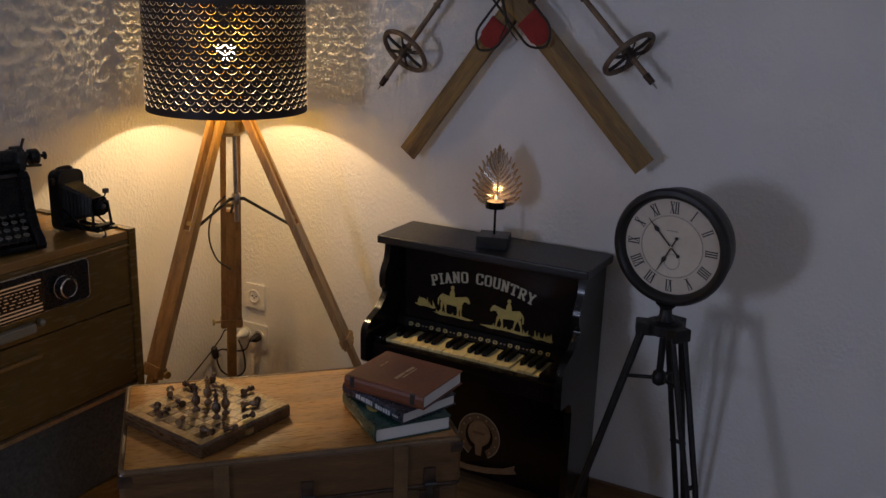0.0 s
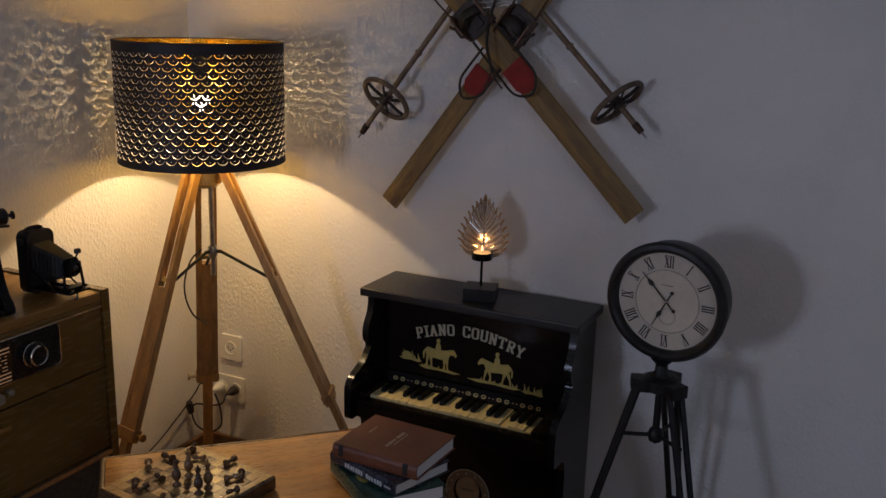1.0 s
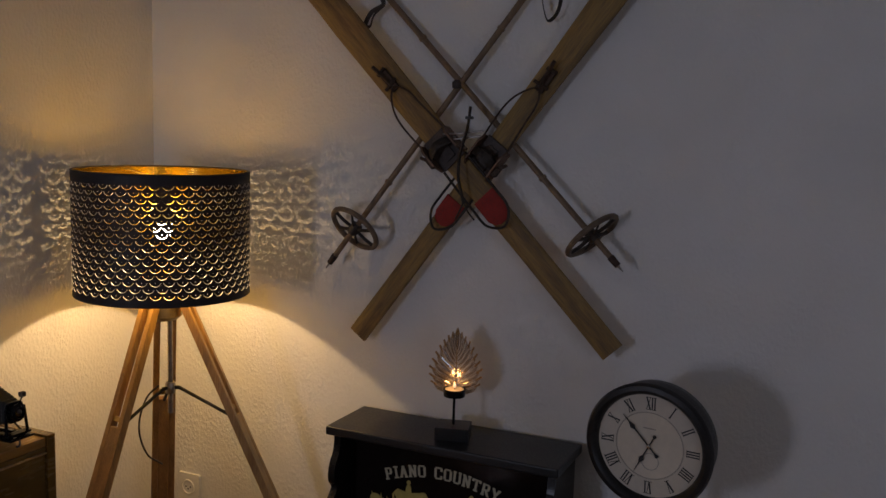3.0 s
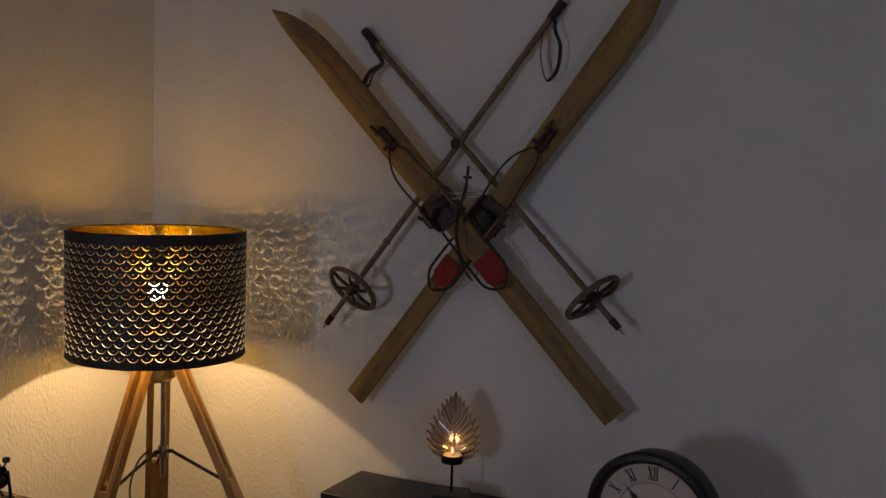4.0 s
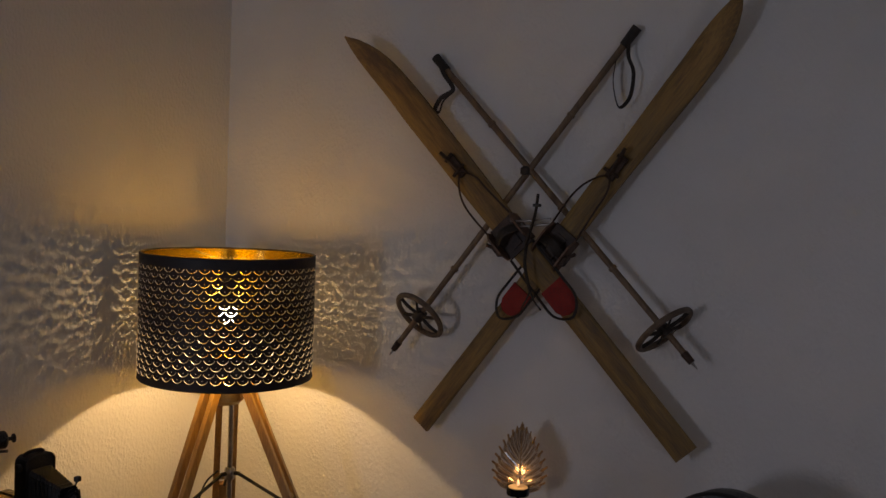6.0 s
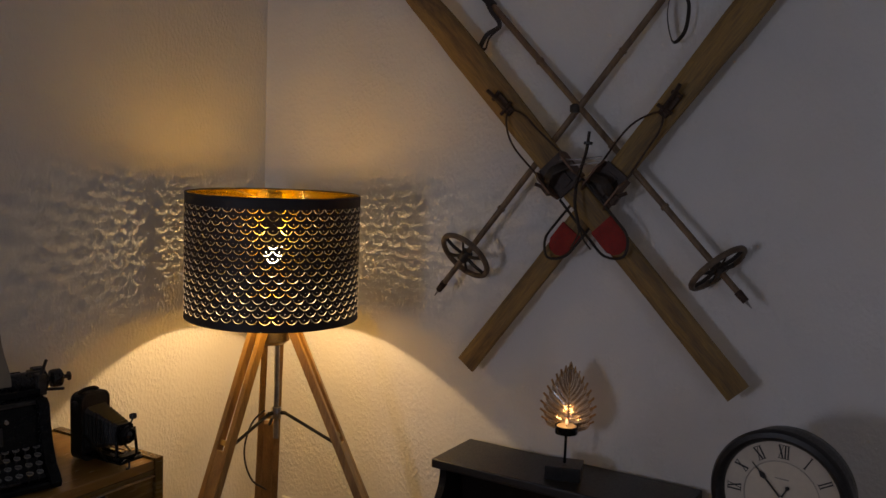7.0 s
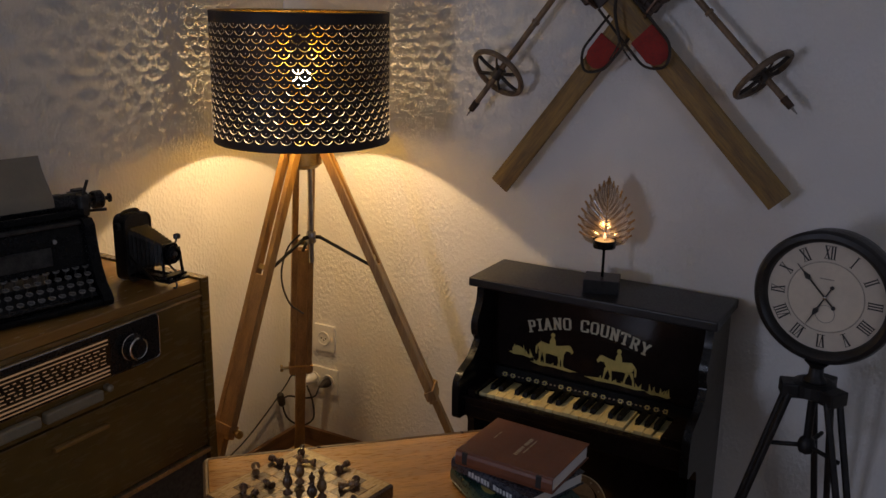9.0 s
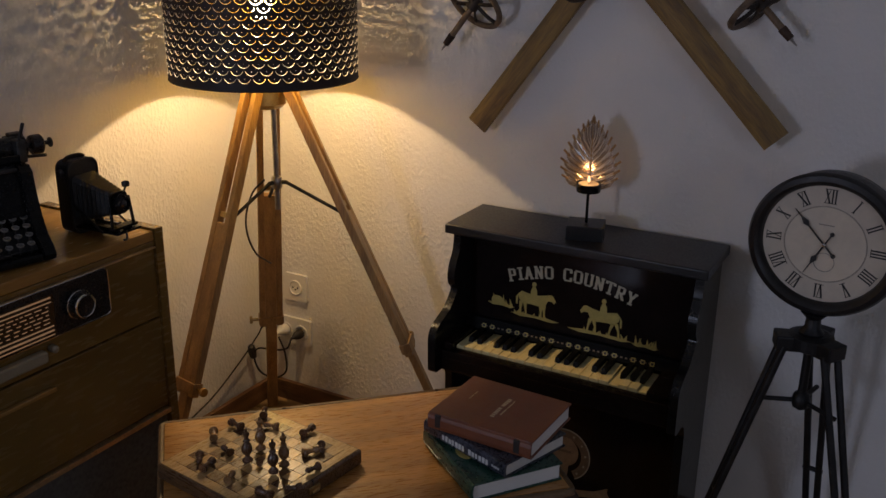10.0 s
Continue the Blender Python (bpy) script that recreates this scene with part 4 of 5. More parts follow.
def piano():
    p = thing("toy_piano", "small black upright toy piano with gold western stickers", "toy piano", pose(PX0, 0, 0))
    w = PX1 - PX0
    cheek = [(-0.035, 0.0), (-0.035, PZ - 0.022), (-0.184, PZ - 0.022), (-0.186, 0.655), (-0.190, 0.635), (-0.206, 0.612), (-0.213, 0.590), (-0.211, 0.566), (-0.196, 0.551), (-0.196, 0.545), (-0.205, 0.535), (-0.212, 0.527), (-0.232, 0.509), (-0.268, 0.496), (-0.286, 0.486), (-0.298, 0.470), (-0.300, 0.452), (-0.298, 0.385), (-0.290, 0.378), (-0.245, 0.376), (-0.226, 0.366), (-0.216, 0.340), (-0.214, 0.06), (-0.225, 0.05), (-0.225, 0.0)]
    for _ in range(2):
        bend = cheek[2:-7]
        soft = [bend[0]]
        for (y0, z0), (y1, z1) in zip(bend, bend[1:]):
            soft += [(0.75 * y0 + 0.25 * y1, 0.75 * z0 + 0.25 * z1), (0.25 * y0 + 0.75 * y1, 0.25 * z0 + 0.75 * z1)]
        cheek = cheek[:2] + soft + [bend[-1]] + cheek[-7:]
    part("side_panel", slab(cheek, 0.010, 0.028, "yz", 0.002), M_CHEEK, p)
    part("side_panel", slab(cheek, w - 0.028, w - 0.010, "yz", 0.002), M_CHEEK, p)
    part("top_board", box(-0.006, w - 0.001, -0.200, -0.012, PZ - 0.021, PZ + 0.001, 0.004, 3), M_TOPBLACK, p, "satin black top board")
    part("back_panel", box(0.0285, w - 0.0285, -0.050, -0.036, 0.02, PZ - 0.0225, 0), M_LACQUER, p)
    panel = part("music_panel", slab([(-0.128, 0.455), (-0.114, 0.455), (-0.106, PZ - 0.0225), (-0.120, PZ - 0.0225)], 0.0285, w - 0.0285, "yz"), M_LACQUER, p, "black lacquered upper panel")
    part("lower_panel", box(0.0285, w - 0.0285, -0.128, -0.112, 0.04, 0.372, 0.001), M_LACQUER, p)
    part("key_bed", box(0.0285, w - 0.0285, -0.262, -0.115, 0.373, 0.408, 0.003), M_LACQUER, p)
    part("key_slip", joined(box(0.0285, w - 0.0285, -0.272, -0.2625, 0.380, 0.410, 0.002), box(0.0285, w - 0.0285, -0.272, -0.2445, 0.4085, 0.429, 0.003)), M_LACQUER, p)
    for z_ in (0.612, 0.487):
        for k in range(3):
            part("screw", moved(lathe([(0.0024, 0), (0.0018, 0.0012)], 8), pose(w - 0.0282, -0.160 - 0.010 * k, z_ - 0.002 * k, 0, -90, 0)), M_CHROME, p, "tiny bright screw")
    kx0, kx1 = 0.053, w - 0.087
    part("key_block", box(0.0285, kx0 - 0.002, -0.262, -0.130, 0.4085, 0.445, 0.004), M_LACQUER, p)
    part("key_block", box(kx1 + 0.002, w - 0.0285, -0.262, -0.130, 0.4085, 0.445, 0.004), M_LACQUER, p)
    strip = part("name_strip", slab([(-0.150, 0.440), (-0.129, 0.440), (-0.129, 0.466), (-0.139, 0.466)], 0.0285, w - 0.0285, "yz", 0.001), M_STRIP, p)
    n = 21
    kw = (kx1 - kx0) / n
    white = finish(box(0.0006, kw - 0.0006, -0.243, -0.146, 0.412, 0.435, 0.0012), "white_key")
    white.materials.append(M_IVORY)
    black = finish(slab([(-0.215, 0.4345), (-0.151, 0.4345), (-0.151, 0.446), (-0.210, 0.446)], -0.0055, 0.0055, "yz", 0.001), "black_key")
    black.materials.append(M_EBONY)
    rnd = random.Random(3)
    for k in range(n):
        part("white_key", white, M_IVORY, p, m=pose(kx0 + k * kw, 0, -0.004 if k in (17, 20) else rnd.uniform(-0.0008, 0.0008), 0, 0, 0))
        if k % 7 in (0, 1, 3, 4, 5) and k < n - 1:
            part("black_key", black, M_EBONY, p, m=pose(kx0 + (k + 1) * kw, 0, 0))
            tag = part("note_tag", moved(box(-0.0046, 0.0046, -0.001, 0.0002, -0.0046, 0.0046, 0), Matrix.Translation((kx0 + (k + 1) * kw, -0.1462, 0.4505)) @ Matrix.Rotation(radians(-23), 4, "X")), M_STICKER, strip, "small gold square tag")
            part("tag_mark", moved(box(-0.0028, 0.0028, -0.0016, -0.0010, -0.0028, 0.0028, 0), Matrix.Translation((kx0 + (k + 1) * kw, -0.1462, 0.4505)) @ Matrix.Rotation(radians(-23), 4, "X")), M_INK, tag)
    for k in range(2 * n - 3):
        part("gilt_mark", moved(box(-0.0024, 0.0024, -0.0008, 0.0002, -0.0016, 0.0016, 0), Matrix.Translation((kx0 + (k / 2 + 0.75) * kw, -0.1462, 0.4505)) @ Matrix.Rotation(radians(-23), 4, "X")), M_STICKER_BROWN, strip)
    # the stickers lie on the leaning panel
    lean = Matrix.Rotation(radians(-2.0), 4, "X")

    def on_panel(x, z):
        return Matrix.Translation((x - PX0, -0.1285 + (z - 0.455) * 0.0347, z)) @ lean

    words = "PIANO COUNTRY"
    steps = [{"I": 0.62, " ": 0.8}.get(ch, 1.0) for ch in words]
    run = sum(steps) - 1.0
    at = 0.0
    for ch, step in zip(words, steps):
        u = 2 * (at + step / 2 - 0.5) / run - 1
        at += step
        if ch != " ":
            part("letter", slab_letter(ch), M_STICKER_PALE, panel, "pale gold slab-serif letter " + ch, on_panel(0.985 + 0.137 * u, 0.592 - 0.025 * u * u) @ Matrix.Rotation(radians(15 * u), 4, "Y"))
    part("horse_sticker", horse(1, ((-0.030, -0.001), (-0.022, 0.002), (0.012, 0.0), (0.018, 0.001))), M_STICKER, panel, "flat gold horse sticker with a plain rider shape", on_panel(0.905, 0.532) @ Matrix.Scale(1.17, 4))
    part("horse_sticker", horse(-1, ((-0.030, -0.006), (-0.024, 0.005), (0.014, -0.004), (0.020, 0.004))), M_STICKER, panel, "flat gold horse sticker with a plain rider shape", on_panel(1.062, 0.526) @ Matrix.Scale(1.17, 4))
    for x, z in ((0.900, 0.539), (1.066, 0.533)):
        part("rider_shape", joined(slab([(-0.008, 0), (0.009, -0.002), (0.007, 0.016), (0.003, 0.024), (-0.003, 0.024), (-0.007, 0.014)], -0.0014, -0.0002, "xz"), slab(disc(0.0, 0.029, 0.0055, 0.0055, 14), -0.0014, -0.0002, "xz")), M_STICKER, panel, "plain gold shape", on_panel(x, z))
    rnd = random.Random(11)
    for gx, gz, ln in ((0.905, 0.489, 0.06), (1.06, 0.482, 0.075), (0.82, 0.503, 0.034), (1.165, 0.478, 0.03)):
        tufts = [slab([(-ln, 0.002), (-ln * 0.6, -0.003), (0, -0.001), (ln * 0.7, -0.004), (ln, 0.0), (ln * 0.5, 0.004), (0, 0.004), (-ln * 0.5, 0.006)], -0.0010, 0, "xz")]
        for k in range(9):
            x = rnd.uniform(-0.8, 0.8) * ln
            hgt = rnd.uniform(0.006, 0.014) * (2.1 if ln < 0.05 else 1)
            tufts.append(slab([(x - 0.004, 0.001), (x + 0.004, 0.001), (x + rnd.uniform(-0.006, 0.006), hgt)], -0.0011, 0, "xz"))
        if gx < 0.85:
            tufts.append(slab(disc(-0.010, 0.010, 0.015, 0.011, 14), -0.0012, 0, "xz"))
        part("grass_sticker", joined(*tufts), M_STICKER, panel, "", on_panel(gx, gz))
    # the horseshoe on the lower panel
    outer = [(0.066 * math.cos(radians(a)), 0.070 * math.sin(radians(a))) for a in range(-62, 243, 8)]
    inner = [(0.044 * math.cos(radians(a)), 0.048 * math.sin(radians(a))) for a in range(242, -63, -8)]
    shoe = part("horseshoe_sticker", slab(outer + inner, -0.0010, 0, "xz"), M_STICKER_BROWN, p, "brown horseshoe sticker with a ribbon", pose(0.999 - PX0, -0.1285, 0.162) @ Matrix.Scale(0.94, 4))
    edge = [(x, -0.001, z) for x, z in outer]
    part("shoe_edge", tube(edge, 0.0016, 5, 1), M_STICKER_PALE, shoe)
    for a in range(-50, 240, 29):
        part("nail", slab(disc(0.055 * math.cos(radians(a)), 0.059 * math.sin(radians(a)), 0.0026, n=8), -0.0022, -0.0011, "xz"), M_STICKER_PALE, shoe)
    part("emblem", joined(slab(disc(0, 0.008, 0.036, 0.040, 24), -0.0012, -0.0002, "xz"), slab([(-0.012, -0.03), (0.012, -0.03), (0.009, -0.062), (-0.009, -0.062)], -0.0013, -0.0002, "xz")), M_STICKER_TAN, shoe, "dull tan oval emblem")
    part("emblem_bar", box(-0.018, 0.018, -0.0020, -0.0013, 0.006, 0.013, 0), M_STICKER_BROWN, shoe)
    part("ribbon", slab([(-0.10, -0.062), (-0.06, -0.072), (0.0, -0.076), (0.06, -0.072), (0.098, -0.058), (0.094, -0.072), (0.100, -0.084), (0.06, -0.090), (0.0, -0.094), (-0.06, -0.090), (-0.10, -0.080)], -0.0016, -0.0004, "xz"), M_STICKER_TAN, shoe, "dull tan curled ribbon", pose(0.012, 0, -0.020, 0, -9, 0))
    return p


piano()


# ---- candle holder ----
def candle_holder():
    c = thing("candle_holder", "black candle stand with a gilded glass leaf behind the flame", "candle holder", pose(1.010, -0.118, PZ, 0, 0, 16))
    part("base", box(-0.040, 0.040, -0.036, 0.036, 0, 0.032, 0.002), M_TOPBLACK, c, "square black base block")
    part("stem", rod((0, 0, 0.032), (0, 0, 0.102), 0.0032), M_IRON, c, smooth=True)
    part("cup", lathe([(0.004, 0.100), (0.025, 0.101), (0.026, 0.103), (0.026, 0.119), (0.0245, 0.119), (0.0235, 0.106), (0.004, 0.105)], 28), M_IRON, c, "black tea-light cup", smooth=True)
    leaf = part("leaf", rod((0, 0.020, 0.104), (0, 0.022, 0.248), 0.0017, 0.0008, 8), M_LEAFGOLD, c, "gilded glass leaf")
    n = 10
    for s in (-1, 1):
        for k in range(n):
            f = k / (n - 1)
            z0 = 0.106 + 0.098 * f
            ang = radians(12 + 64 * f ** 1.15)
            reach = 0.066 * (1 - 0.30 * f ** 2.4) * (0.84 + 0.16 * min(1, f * 5))
            ux, uz = math.cos(ang), math.sin(ang)
            nx, nz = -uz, ux
            wid = 0.0104

            def at(q, side):
                """A point of the leaflet: q along it, side across it; it curves upwards and forwards to its tip."""
                bend = 0.011 * q * q - 0.002
                x = 0.001 + ux * reach * q + nx * (wid * side + bend) * min(1, 0.4 + 2 * q)
                z = z0 + uz * reach * q + nz * (wid * side + bend) * min(1, 0.4 + 2 * q)
                return s * x, z

            blade = [at(q, sd) for q, sd in ((0, -0.6), (0.35, -1.0), (0.7, -1.0), (0.9, -0.6), (1.0, 0.1), (0.88, 0.75), (0.6, 0.95), (0.3, 0.85), (0, 0.5))]
            bm = slab(blade, 0.0212, 0.0226, "xz")
            for v in bm.verts:
                v.co.y -= 0.016 * (abs(v.co.x) / 0.07) ** 2
            part("leaflet", bm, M_AMBER, leaf, "thin amber glass leaflet")

            def line(qs, side, lift):
                pts = [at(q, side) for q in qs]
                return [(x, 0.0212 - lift - 0.016 * (abs(x) / 0.07) ** 2, z) for x, z in pts]

            part("rib", tube(line((0, 0.3, 0.6, 0.88), 0.0, 0.0008), 0.0008, 5, 4), M_PALEGLASS, leaf, "pale ridge in the glass")
            part("edge_rib", tube(line((0.25, 0.5, 0.75, 0.95), -0.9, 0.0006), 0.0006, 5, 4), M_PALEGLASS, leaf)
            part("leaf_tip", tube(line((0.84, 0.97, 1.12), 0.10, 0.0004), 0.0027, 6, 3, 0.6), M_LEAFGOLD, leaf)
    part("leaf_point", moved(lathe([(0.0008, 0), (0.0042, 0.008), (0.0030, 0.016), (0.0004, 0.024)], 8), pose(0, 0.024, 0.238)), M_LEAFGOLD, leaf)
    tea = thing("tea_light", "burning white tea light in the black cup", "candle", pose(1.010, -0.118, PZ + 0.107))
    part("wax", lathe([(0.0225, 0), (0.0225, 0.011), (0.021, 0.012), (0.010, 0.0105), (0.001, 0.010)], 28), M_WAX, tea, smooth=True)
    part("wick", rod((0, 0, 0.010), (0, 0, 0.016), 0.0006, n=6), M_INK, tea)
    part("flame", lathe([(0.0008, 0.0140), (0.0034, 0.0165), (0.0038, 0.0195), (0.0022, 0.0245), (0.0004, 0.029)], 12), M_FLAME, tea, "small orange flame", smooth=True)
    return c


candle_holder()


# ---- clock on its tripod ----
def tripod_clock():
    CX, CY, CZ = 1.504, -0.265, 0.814
    c = thing("tripod_clock", "round black clock with Roman numerals on an iron tripod", "clock", pose(CX, CY, 0))
    turn = pose(0, 0, CZ, 3, 0, -7) @ Matrix.Rotation(radians(90), 4, "X") @ Matrix.Scale(0.868, 4)
    case = part("case", lathe([(0.100, -0.075), (0.128, -0.070), (0.140, -0.055), (0.143, -0.030), (0.143, 0.000), (0.150, 0.006), (0.151, 0.016), (0.146, 0.024), (0.136, 0.027), (0.128, 0.022), (0.124, 0.012), (0.124, 0.004), (0.100, 0.003)], 72), M_CLOCK, c, "heavy round black case", turn, True)
    z = 0.006
    face = part("face", lathe([(0.1235, 0.003), (0.1235, z), (0.0800, z)], 64, False), M_DIALFACE, c, "aged cream dial ring", turn)
    part("face_centre", lathe([(0.0800, 0.003), (0.0800, z), (0.0008, z)], 64), M_DIALIN, face)
    for r in (0.0805, 0.0790):
        loop = [(r * math.cos(2 * math.pi * k / 64), r * math.sin(2 * math.pi * k / 64), z) for k in range(65)]
        part("ring", tube(loop, 0.0006, 5, 1), M_FADED, face)
    loop = [(0.003 + 0.020 * math.cos(2 * math.pi * k / 40), -0.038 + 0.020 * math.sin(2 * math.pi * k / 40), z) for k in range(41)]
    part("small_dial", tube(loop, 0.0008, 5, 1), M_FADED, face)
    part("maker_mark", joined(box(-0.016, 0.014, 0.040, 0.0425, z, z + 0.0004, 0)), M_FADED, face)

    def stroke(x0, y0, x1, y1, wd):
        d = Vector((x1 - x0, y1 - y0)).normalized()
        s = Vector((-d.y, d.x)) * wd / 2
        return slab([(x0 + s.x, y0 + s.y), (x1 + s.x, y1 + s.y), (x1 - s.x, y1 - s.y), (x0 - s.x, y0 - s.y)], z, z + 0.0006, "xy")

    for hour, text in enumerate(("XII", "I", "II", "III", "IIII", "V", "VI", "VII", "VIII", "IX", "X", "XI")):
        bits = []
        widths = {"I": 0.0062, "V": 0.0120, "X": 0.0120}
        x = -sum(widths[ch] for ch in text) / 2
        lo, hi = -0.0145, 0.0145
        for ch in text:
            wd = widths[ch]
            a, b = x + 0.0015, x + wd - 0.0015
            if ch == "I":
                bits.append(stroke(x + wd / 2, lo, x + wd / 2, hi, 0.0030))
            elif ch == "V":
                bits += [stroke(a, hi, (a + b) / 2, lo, 0.0034), stroke(b, hi, (a + b) / 2, lo, 0.0014)]
            else:
                bits += [stroke(a, hi, b, lo, 0.0034), stroke(b, hi, a, lo, 0.0014)]
            x += wd
        bits += [stroke(-sum(widths[ch] for ch in text) / 2, e, sum(widths[ch] for ch in text) / 2, e, 0.0011) for e in (lo, hi)]
        part("numeral", moved(joined(*bits), Matrix.Rotation(radians(-30 * hour), 4, "Z") @ Matrix.Translation((0, 0.1015, 0))), M_INK, face, "black Roman numeral " + text)
    for name, ang, ln, bulge in (("minute_hand", 316, 0.092, 0.058), ("hour_hand", 207, 0.074, 0.036)):
        hb = joined(slab([(-0.0016, -0.030), (0.0016, -0.030), (0.0016, bulge), (0.0006, ln), (-0.0006, ln), (-0.0016, bulge)], 0.010, 0.0112, "xy"), slab([(0, bulge - 0.012), (0.0062, bulge), (0, bulge + 0.016), (-0.0062, bulge)], 0.0100, 0.0114, "xy"), slab(disc(0, -0.028, 0.0045, n=12), 0.010, 0.0113, "xy"))
        part(name, moved(hb, Matrix.Rotation(radians(-ang), 4, "Z")), M_INK, face)
    part("pin", lathe([(0.004, z), (0.004, 0.012), (0.001, 0.0135)], 12), M_CHROME, face)
    part("neck", lathe([(0.020, 0.640), (0.022, 0.646), (0.014, 0.656), (0.013, 0.672), (0.024, 0.684)], 20), M_TRIPOD, c, smooth=True)
    part("head_plate", joined(lathe([(0.030, 0.613), (0.040, 0.618), (0.040, 0.640), (0.030, 0.644)], 24), *[bar((0, 0, 0.626), (0.062 * math.cos(radians(a)), 0.062 * math.sin(radians(a)), 0.626), 0.044, 0.028, (-math.sin(radians(a)), math.cos(radians(a)), 0), 0.003) for a in CLOCK_LEGS]), M_TRIPOD, c, "cast tripod head")
    part("column", rod((0, 0, 0.50), (0, 0, 0.613), 0.008), M_TRIPOD, c, smooth=True)
    part("column_ball", lathe([(0.003, 0.487), (0.014, 0.494), (0.018, 0.507), (0.014, 0.520), (0.008, 0.526)], 16), M_TRIPOD, c, smooth=True)
    for a in CLOCK_LEGS:
        d = Vector((math.cos(radians(a)), math.sin(radians(a)), 0))
        s = Vector((-d.y, d.x, 0))
        top, foot = d * 0.047 + Vector((0, 0, 0.620)), d * 0.212
        mid = top.lerp(foot, 0.93)
        leg = part("leg", joined(rod(top + s * 0.017, mid + s * 0.009, 0.0068, n=12), rod(top - s * 0.017, mid - s * 0.009, 0.0068, n=12)), M_TRIPOD, c, "pair of black iron rods", smooth=True)
        part("foot", joined(rod(top.lerp(foot, 0.90), foot + Vector((0, 0, 0.002)), 0.012, 0.004, 12), bar(top.lerp(foot, 0.52) - s * 0.02, top.lerp(foot, 0.52) + s * 0.02, 0.008, 0.008, d)), M_TRIPOD, leg)
        part("spreader", rod((0, 0, 0.507), top.lerp(foot, 0.185), 0.0045, n=10), M_TRIPOD, c, smooth=True)
    return c


CLOCK_LEGS = (199, 327, 77)
tripod_clock()


# ---- skis and poles on the wall ----
def ski(x, z, angle, y, length, widths, lean, label):
    """A wooden ski, tail at (x, z), its back against the plane y; local z runs to the tip. widths: half widths along it; lean: how far the tip is drawn to one edge."""
    s = thing("ski", label, "ski", pose(x, y, z, 0, angle, 0), "crossed wooden skis")
    n = 48
    bm = bmesh.new()
    rings = []
    for k in range(n + 1):
        f = k / n
        hw = float(np.interp(f, *zip(*widths)))
        cx = 0.0
        if f > 0.88:
            q = (f - 0.88) / 0.12
            full = hw
            hw *= max(0.05, (1 - q ** 2.2) ** 0.75 if q < 1 else 0)
            cx = lean * (full - hw)
        lift = 0.050 * max(0, (f - 0.84) / 0.16) ** 2
        th = 0.010 + 0.006 * math.exp(-((f - 0.47) / 0.16) ** 2) - 0.004 * max(0, (f - 0.8) / 0.2)
        b = min(0.003, hw * 0.4)
        mid = 0.004 if hw > 0.02 else hw * 0.2
        rings.append([bm.verts.new((cx + px_, py_ - lift, f * length)) for px_, py_ in ((-hw, 0), (-hw, -th + 0.002), (-hw + b, -th), (-mid, -th), (0.0, -th + 0.0008), (mid, -th), (hw - b, -th), (hw, -th + 0.002), (hw, 0))])
    for a, b_ in zip(rings, rings[1:]):
        for k in range(8):
            bm.faces.new((a[k], a[k + 1], b_[k + 1], b_[k]))
        bm.faces.new((a[8], a[0], b_[0], b_[8]))
    bm.faces.new(rings[0])
    bm.faces.new(rings[-1])
    part("plank", bm, M_SKI, s, "worn varnished wooden plank", smooth=True)
    return s


